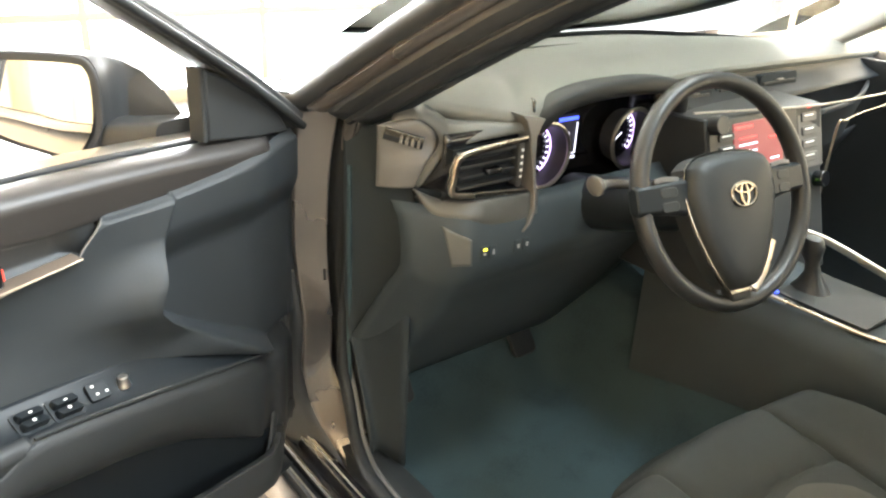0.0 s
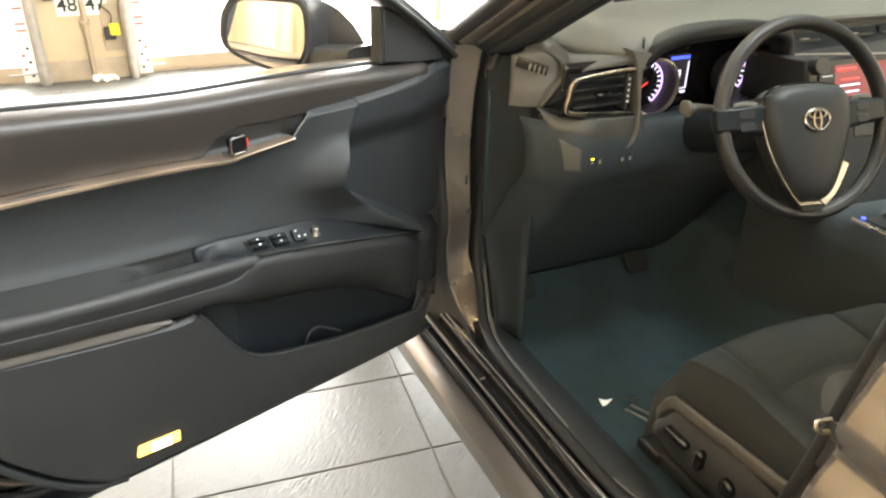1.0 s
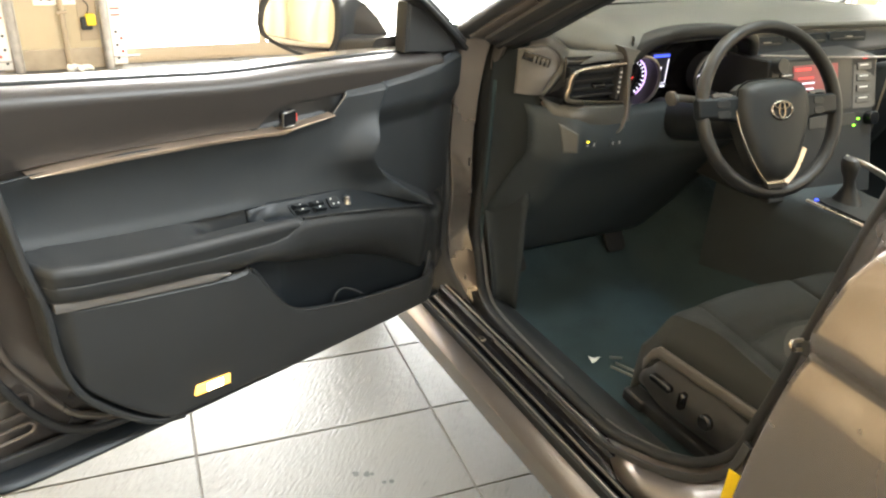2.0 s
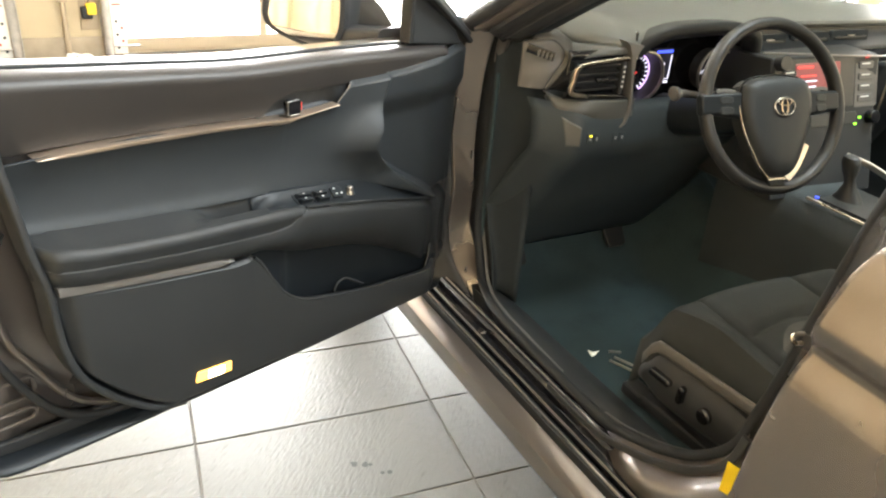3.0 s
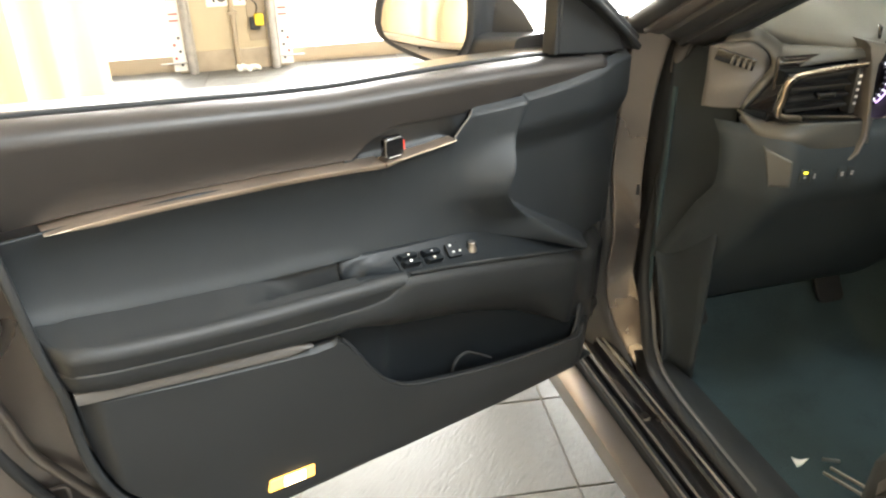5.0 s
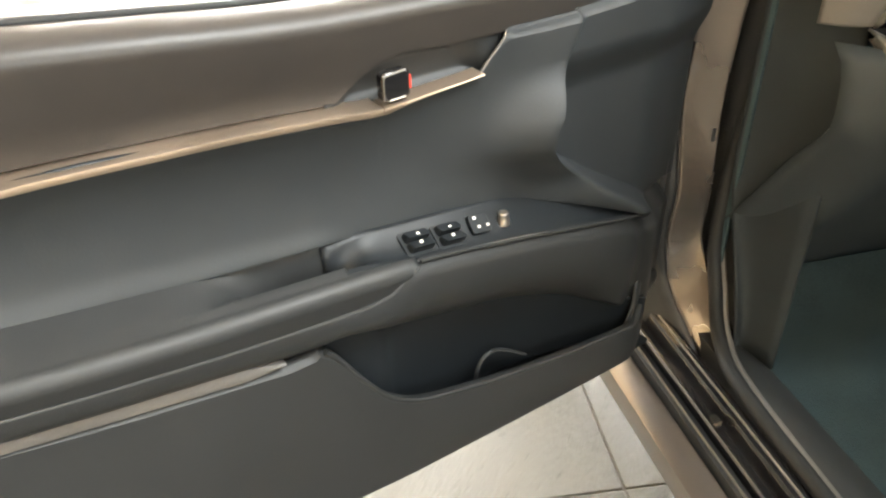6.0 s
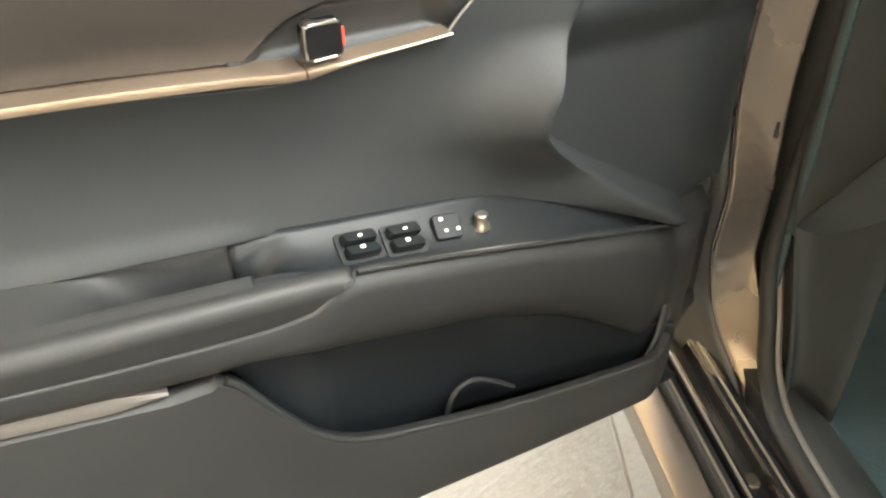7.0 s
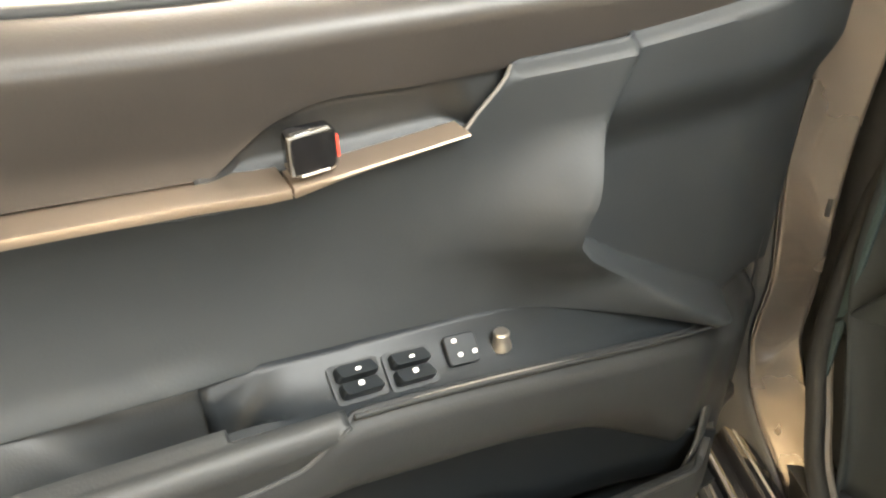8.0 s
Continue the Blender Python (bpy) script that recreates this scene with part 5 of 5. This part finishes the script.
def insert_top(u):
    """Upper edge of the insert: under the strip, round the handle cup, then along the pad."""
    if u > 0.4965:
        return min(pad_low(u) + 0.004, 0.8641 + 0.0319 * step(0.49, 0.80, u))
    if u > 0.374:
        return strip_z(u) + 0.0046 - base_h(u)
    return min(pad_low(u) + 0.004, 0.8805 + 0.90 * (0.374 - u))


def insert(a, b):
    u, z = -0.034 + 1.014 * a, 0.75
    for _ in range(6):
        top, bot = insert_top(u), back_z(u) - 0.004
        z = bot + (top - bot) * b
        fin = ridge(z)
        u = -0.034 + (fin + 0.034) * a / 0.3 if a < 0.3 else fin + (0.98 - fin) * (a - 0.3) / 0.7
    n = -0.052 - 0.012 * math.sin(math.pi * b) * step(0.25, 0.5, u) + 0.004 * b
    # the panel flares out to a fin and then drops back towards the hinge
    d = u - ridge(z)
    reach = 0.034 * step(0.70, 0.80, z) * step(0.872, 0.810, z) + 0.010 * step(0.60, 0.68, z) + 0.030 * step(0.72, 0.62, z)
    flare = reach * math.exp(-(max(d, 0.0) / 0.055) ** 1.4)
    cut = step(0.0, 0.014 + 0.035 * step(0.77, 0.60, z), -d)
    n += flare + (-0.020 * step(0.875, 0.815, z) - flare) * cut
    n -= 0.026 * step(0.09, -0.034, u) + 0.014 * step(0.96, 1.0, b) * step(0.345, 0.325, u)
    n += 0.005 * math.exp(-((b) / 0.10) ** 2) * step(0.52, 0.6, u)
    return (u, n, z)


part("door_insert", grid(insert, 320, 130), "insert", door, "dark leatherette door insert", solid=0.004)
part("cup_edge", sweep([Vector(q) + Vector((0, 0.001, 0)) for q in [insert(k / 200, 1.0) for k in range(40, 120)] if 0.334 < q[0] < 0.375], circle(0.0015, 6)), "grey", door, "pale edge of the handle recess")


seam_z = curve((0.49, 0.712), (0.51, 0.703), (0.535, 0.690), (0.56, 0.689), (0.60, 0.692), (0.68, 0.701), (0.75, 0.711), (0.97, 0.746))
strip_low = curve((0.60, 0.648), (0.655, 0.658), (0.766, 0.677), (0.86, 0.693), (0.95, 0.709), (0.97, 0.713))


# armrest pad, with the pull cup sunk in its top
def arm_top(a, b):
    u = 0.495 + 0.477 * a
    ze, ne, zb = edge_z(u), edge_n(u), back_z(u)
    rear = step(0.93, 0.972, u)
    n0 = -0.055
    if b < 0.5:
        t = b / 0.5
        u = max(u, 0.572)
        ze, ne, zb = edge_z(u), edge_n(u), back_z(u)
        n = n0 + (ne - 0.014 - n0) * t
        z = zb + (ze + 0.002 - zb) * t
        z -= 0.085 * math.exp(-((u - 0.612) / 0.052) ** 2) * math.sin(math.pi * min(1, t * 1.25)) ** 0.7
    elif b < 0.75:
        ang = (b - 0.5) / 0.25 * math.pi / 2
        n, z = ne - 0.014 + 0.014 * math.sin(ang), ze - 0.012 + 0.014 * math.cos(ang)
        z = max(z, seam_z(u) + 0.001)
    else:
        t = (b - 0.75) / 0.25
        z1 = max(ze - 0.012, seam_z(u) + 0.001)
        n, z = ne - 0.004 * t, z1 + (seam_z(u) - z1) * t
    return (u, n, z - 0.012 * rear * (1 - rear))


part("armrest", grid(arm_top, 90, 60), "hard", door, "soft black armrest", solid=0.003)

part("arm_seam", sweep([(u, edge_n(u) - 0.0015, seam_z(u) + 0.001) for u in np.linspace(0.497, 0.968, 40)], circle(0.0012, 6)), "dark", door)
part("grey_strip", loft([[(u, n, strip_low(u) + z * k) for n, z in ((-0.012, 0.008), (0.006, 0.007), (0.008, 0.0), (0.006, -0.008), (-0.012, -0.009))] for u, k in [(u, min(1, 0.2 + (u - 0.655) * 20)) for u in np.linspace(0.656, 0.952, 24)]]), "grey", door, "grey accent strip")


# switch plate and its front tongue
def plate(a, b):
    u = 0.09 + 0.490 * a
    ze, ne, zb = edge_z(u) + 0.001 - 0.005 * step(0.56, 0.50, u), edge_n(u) - 0.010 - 0.003 * step(0.50, 0.56, u), back_z(u)
    t = b
    n, z = -0.052 + (ne + 0.052) * t, zb + (ze - zb) * t
    z -= 0.006 * math.sin(math.pi * t) * step(0.09, 0.2, u) * step(0.55, 0.50, u)
    z -= 0.085 * math.exp(-((u - 0.612) / 0.052) ** 2) * math.sin(math.pi * min(1, t * 1.25)) ** 0.7
    return (u, n, z)


pl = part("switch_plate", grid(plate, 60, 12), "plate_black", door, "gloss black window switch plate", solid=0.003)


def on_plate(u, t, lift=0.0):
    """A place and turn on the switch plate."""
    a = (u - 0.09) / 0.490
    p, q, r = Vector(plate(a, t)), Vector(plate(a + 0.01, t)), Vector(plate(a, t + 0.02))
    x = (q - p).normalized()
    z = x.cross((p - r).normalized()).normalized()
    if z.z < 0:
        z = -z
    y = z.cross(x)
    return Matrix.Translation(p + z * lift) @ Matrix((x, y, z)).transposed().to_4x4()


part("plate_lip", sweep(smooth_path([(0.545, -0.030, 0.704), (0.525, -0.012, 0.706), (0.49, -0.006, 0.7055), (0.42, -0.006, 0.695), (0.34, -0.008, 0.679), (0.25, -0.012, 0.656)]), circle(0.0017, 8), scale=curve((0, 0.6), (0.2, 1.2), (0.8, 1.0), (1, 0.3))), "silver", door, "bright lip of the switch plate")
for u, t, w, d in ((0.476, 0.47, 0.034, 0.025), (0.434, 0.48, 0.034, 0.025)):
    bz = part("switch_well", prism(rrect(w + 0.006, d + 0.006, 0.004), -0.002, 0.002), "plate_black", door, m=on_plate(u, t, 0.002))
    for k in (-1, 1):
        part("window_switch", loft([[(x * s, y * s + k * d * 0.26, h + (0.004 if y > 0 else 0) * (h > 0.003)) for x, y in rrect(w * 0.92, d * 0.46, 0.003)] for s, h in ((1, 0), (1, 0.004), (0.9, 0.007))]), "plate_black", door, "window switch", m=on_plate(u, t, 0.003))
        part("switch_mark", prism(rrect(0.0042, 0.0034, 0.001), 0, 0.0008), "mark", door, m=on_plate(u + (0.001 if k < 0 else -0.001), t - k * 0.11, 0.0112))
lk = part("lock_switch", prism(rrect(0.028, 0.024, 0.004), 0, 0.005), "plate_black", door, "door lock switch", m=on_plate(0.389, 0.40, 0.002), bevel=0.001)
for du, dt in ((0.007, -0.12), (0.006, 0.08), (-0.007, 0.07)):
    part("switch_mark", prism(rrect(0.0038, 0.003, 0.001), 0, 0.0008), "mark", door, m=on_plate(0.387 + du, 0.40 + dt, 0.0072))
kb = part("mirror_knob", loft([[m2 for m2 in [(r * math.cos(k * math.pi / 8), r * math.sin(k * math.pi / 8), h) for k in range(16)]] for r, h in ((0.011, 0), (0.010, 0.006), (0.008, 0.010), (0.0085, 0.018), (0.007, 0.020))]), "silver", door, "round mirror adjusting knob", m=Matrix.Translation(on_plate(0.352, 0.48).translation) @ Matrix.Scale(0.8, 4))

part("pad_lip", sweep([(u, edge_n(u) - 0.007, edge_z(u) + 0.0005) for u in np.linspace(0.12, 0.49, 30)], circle(0.0020, 8)), "hard", door)

# front pad and pocket
pocket_top = curve((0.06, 0.452), (0.12, 0.462), (0.17, 0.492), (0.234, 0.524), (0.344, 0.568), (0.44, 0.592), (0.5, 0.608), (0.60, 0.646), (0.66, 0.652))
rim_z = curve((0.085, 0.452), (0.12, 0.446), (0.215, 0.455), (0.33, 0.472), (0.43, 0.494), (0.50, 0.514), (0.541, 0.542), (0.575, 0.590), (0.606, 0.642), (0.62, 0.655))


def front_pad(a, b):
    u = -0.012 + 0.984 * a
    z1 = edge_z(u) if u < 0.49 else min(edge_z(u), seam_z(u))
    low = pocket_top(u) - 0.035 * step(0.12, 0.0, u) if u < 0.60 else pocket_top(0.60) + (strip_low(u) + 0.006 - pocket_top(0.60)) * step(0.60, 0.66, u)
    z0 = min(low, z1 - 0.004)
    z = z0 + (z1 - z0) * b
    under = step(0.66, 0.58, u)
    n = edge_n(u) - 0.003 + 0.005 * math.sin(math.pi * b) * under - 0.012 * step(0.86, 1.0, b) * step(0.52, 0.48, u) - (0.012 + 0.033 * under * step(0.12, 0.26, u)) * (1 - b) ** 3 - 0.070 * step(0.14, -0.034, u)
    w = step(0.13, 0.04, u)
    n += (-0.030 - 0.050 * step(0.075, -0.012, u) - 0.004 * (1 - b) - n) * w
    n -= 0.045 * step(0.80, 1.0, b) * step(0.15, 0.06, u)
    z += 0.006 * step(0.80, 1.0, b) * step(0.15, 0.06, u)
    return (u, n, z)


part("front_pad", grid(front_pad, 130, 24), "hard", door, "black pad over the pocket", solid=0.004)


def pocket_back(a, b):
    u = 0.08 + 0.54 * a
    z1, z0 = pocket_top(u) + 0.01, rim_z(u) - 0.05 * step(0.62, 0.55, u)
    z = z0 + (z1 - z0) * b
    return (u, -0.020 - 0.040 * math.sin(math.pi * min(1, a * 1.2)) ** 0.5 * (1 - 0.3 * b), z)


part("pocket_back", grid(pocket_back, 50, 16), "plate_black", door, "map pocket", solid=0.003)
part("bottle_holder", sweep(smooth_path([(0.397, -0.03, 0.455), (0.385, -0.032, 0.486), (0.360, -0.036, 0.492), (0.335, -0.034, 0.480), (0.309, -0.03, 0.462)]), circle(0.003, 8)), "hard", door)
part("pocket_boss", dome(rrect(0.03, 0.04, 0.012), ((1, 0), (0.9, 0.008), (0.4, 0.013), (0.05, 0.014))), "hard", door, m=pose(0.476, -0.056, 0.505, 90, 0, 180))

trim_end = curve((0.40, 0.78), (0.425, 0.815), (0.46, 0.855), (0.506, 0.897), (0.556, 0.931), (0.618, 0.948), (0.72, 0.951))


def lower_panel(a, b):
    z_top_at = lambda u: rim_z(u) if u < 0.62 else strip_low(max(0.655, u)) - 0.007
    u = 0.0 + 0.953 * a
    zt = z_top_at(u)
    zb = floor_z(u) + 0.010
    if u > 0.80:
        lo, hi = 0.40, 0.72
        for _ in range(20):
            mid = (lo + hi) / 2
            lo, hi = (mid, hi) if trim_end(mid) < u else (lo, mid)
        zb = max(zb, lo)
    if u < 0.12:
        zb += 0.035 * ((0.12 - u) / 0.12) ** 2
    zb = min(zb, zt - 0.003)
    z = zb + (zt - zb) * b
    n = 0.004 * math.sin(math.pi * b) + 0.003
    n -= 0.030 * step(0.05, 0.0, b) ** 2 + 0.010 * step(0.97, 1.0, b) + 0.075 * step(0.14, 0.0, u)
    n -= 0.020 * step(0.925, 0.955, u)
    return (u, n, z)


part("lower_panel", grid(lower_panel, 200, 60), "hard", door, "black lower door panel", solid=0.004)
part("pocket_rim", sweep([(u, 0.002 - 0.03 * step(0.13, 0.085, u), rim_z(u)) for u in np.linspace(0.11, 0.612, 50)], rrect(0.007, 0.007, 0.003)), "hard", door)
lens = ((0.752, 0.4435), (0.679, 0.436), (0.677, 0.456), (0.747, 0.4640))
lamp = part("courtesy_lamp", prism([(-u, z) for u, z in lens], 0, 0.006), "amber", door, "lit amber courtesy lamp", m=pose(0, 0.005, 0, 90, 0, 180), bevel=0.002)
part("bulb_glow", prism([(-u, z) for u, z in ((0.728, 0.4435), (0.695, 0.440), (0.694, 0.4565), (0.726, 0.460))], 0.004, 0.0066), "hot", lamp, "white-hot middle of the lens")

front_u = curve((0.43, 0.115), (0.455, 0.098), (0.50, 0.062), (0.56, 0.038), (0.62, 0.028), (0.70, 0.022))
front_n = curve((0.43, -0.016), (0.455, -0.020), (0.50, -0.046), (0.56, -0.062), (0.62, -0.066), (0.70, -0.066))
part("front_edge", grid(lambda a, b: (front_u(0.43 + 0.090 * b) + 0.020 - 0.068 * a, front_n(0.43 + 0.090 * b) + 0.004 - 0.060 * a ** 1.8, 0.43 + 0.090 * b), 12, 30), "hard", door, "rounded front edge of the door trim", solid=0.003)

# rear end of the trim, seals and pressings on the inner shell
part("trim_edge", sweep(smooth_path([(0.985, -0.070, 1.005), (0.985, -0.062, 0.95), (0.983, -0.055, 0.893), (0.978, -0.045, 0.84), (0.972, -0.035, 0.77), (0.962, -0.025, 0.71), (0.958, -0.022, 0.62), (0.94, -0.022, 0.55), (0.905, -0.024, 0.498), (0.865, -0.026, 0.455), (0.82, -0.026, 0.42), (0.77, -0.026, 0.405)]), rrect(0.012, 0.055, 0.004), up=(0, 1, 0)), "hard", door)
flange = smooth_path([(1.032, -0.066, 0.775), (1.033, -0.066, 0.72), (1.022, -0.066, 0.667), (1.010, -0.066, 0.61), (0.991, -0.066, 0.569), (0.943, -0.066, 0.480), (0.90, -0.066, 0.442), (0.84, -0.066, 0.418), (0.76, -0.066, 0.405)], 8)
part("shell_flange", sweep(flange, circle(0.007, 10), up=(0, 1, 0)), "paint", door, "rounded painted flange of the door shell")
sl = smooth_path([(1.075, -0.085, 1.0), (1.072, -0.08, 0.88), (1.064, -0.075, 0.76), (1.052, -0.07, 0.66), (1.020, -0.068, 0.555), (0.968, -0.068, 0.462), (0.915, -0.068, 0.420), (0.84, -0.068, 0.403), (0.60, -0.068, 0.394), (0.30, -0.068, 0.386)], 8)
part("door_weatherstrip", sweep(sl, rrect(0.014, 0.018, 0.006), up=(0, 1, 0)), "rubber", door, "black door weatherstrip")
part("bottom_seal", sweep([(u, -0.074, floor_z(u) + 0.008) for u in np.linspace(0.30, 1.12, 40)], rrect(0.024, 0.012, 0.004), up=(0, 1, 0)), "rubber", door)
part("latch_pocket", sweep([(1.030 + x, -0.068, 0.792 + y) for x, y in rrect(0.060, 0.028, 0.012)], circle(0.004, 8), up=(0, 1, 0), closed_path=True), "paint", door, "pressed rim of the latch opening")
part("latch_slot", prism(rrect(0.056, 0.024, 0.010), 0, 0.003), "ink", door, "dark latch opening", m=pose(1.030, -0.072, 0.792, 90, 0, 180))
for cx, cz, w, h in ((1.02, 0.515, 0.07, 0.035), (1.035, 0.465, 0.09, 0.022), (1.085, 0.60, 0.03, 0.05)):
    part("pressing", sweep([(cx + x, -0.079, cz + y) for x, y in rrect(w, h, 0.01)], circle(0.0035, 6), up=(0, 1, 0), closed_path=True), "paint", door)
part("shell_bolt", dome(circle(0.014, 16), ((1, 0), (1, 0.004), (0.7, 0.006), (0.4, 0.009), (0.1, 0.0095))), "steel", door, m=pose(1.068, -0.098, 0.418, 90, 0, 180))


# ---- floor ----
TURN_T = radians(-6.6)
TW, TD, GAP = 0.613, 0.3065, 0.004
ax_t, ay_t = Vector((math.cos(TURN_T), math.sin(TURN_T))), Vector((-math.sin(TURN_T), math.cos(TURN_T)))
ORIGIN = Vector((-0.899, 0.424))
structure("floor", cube(-9, 11, -5, 4.6, -0.05, -0.003), "grout", "dark grout bed under the floor tiles", "floor", smooth=False)
floor_ob = bpy.data.objects["floor"]


def tile_mesh():
    o, c = rrect(TW - GAP, TD - GAP, 0.003, 1), rrect(TW - GAP - 0.004, TD - GAP - 0.004, 0.003, 1)
    bm = loft([[(x, y, -0.01) for x, y in o], [(x, y, -0.0015) for x, y in o], [(x, y, 0.0) for x, y in c]])
    me = bpy.data.meshes.new("tile")
    bm.to_mesh(me)
    bm.free()
    me.materials.append(M["tile"])
    return me


tile = tile_mesh()
verts, faces = [], []
for i in range(-16, 22):
    for j in range(-22, 20):
        c = ORIGIN + ax_t * ((i + 0.5) * TW) + ay_t * ((j + 0.5) * TD)
        if not (-8.8 < c.x < 10.8 and -4.9 < c.y < 4.5):
            continue
        if -3.0 < c.x < 0.6 and -1.6 < c.y < 4.5:
            ob = new("tile", tile)
            ob.parent = floor_ob
            ob.matrix_basis = pose(c.x, c.y, 0, 0, 0, math.degrees(TURN_T))
        else:
            k = len(verts)
            verts += [(*(c + ax_t * (sx * (TW - GAP) / 2) + ay_t * (sy * (TD - GAP) / 2)), z) for z in (-0.01, 0) for sx, sy in ((-1, -1), (1, -1), (1, 1), (-1, 1))]
            faces += [tuple(k + q for q in f) for f in ((4, 5, 6, 7), (0, 1, 5, 4), (1, 2, 6, 5), (2, 3, 7, 6), (3, 0, 4, 7))]
me = bpy.data.meshes.new("far_tiles")
me.from_pydata(verts, [], faces)
me.materials.append(M["tile"])
far = new("far_tiles", me)
far.parent = floor_ob
far["kind"] = "stuff"
bm = bmesh.new()
rnd = random.Random(3)
for x, y in ((-1.182, 0.286), (-1.155, 0.262), (-1.116, 0.216)):
    for k in range(3):
        bmesh.ops.create_circle(bm, cap_ends=True, segments=10, radius=rnd.uniform(0.004, 0.009), matrix=pose(x + rnd.uniform(-0.012, 0.012), y + rnd.uniform(-0.012, 0.012), 0.0008))
sp = part("floor_stain", bm, "ink", floor_ob, smooth=False)
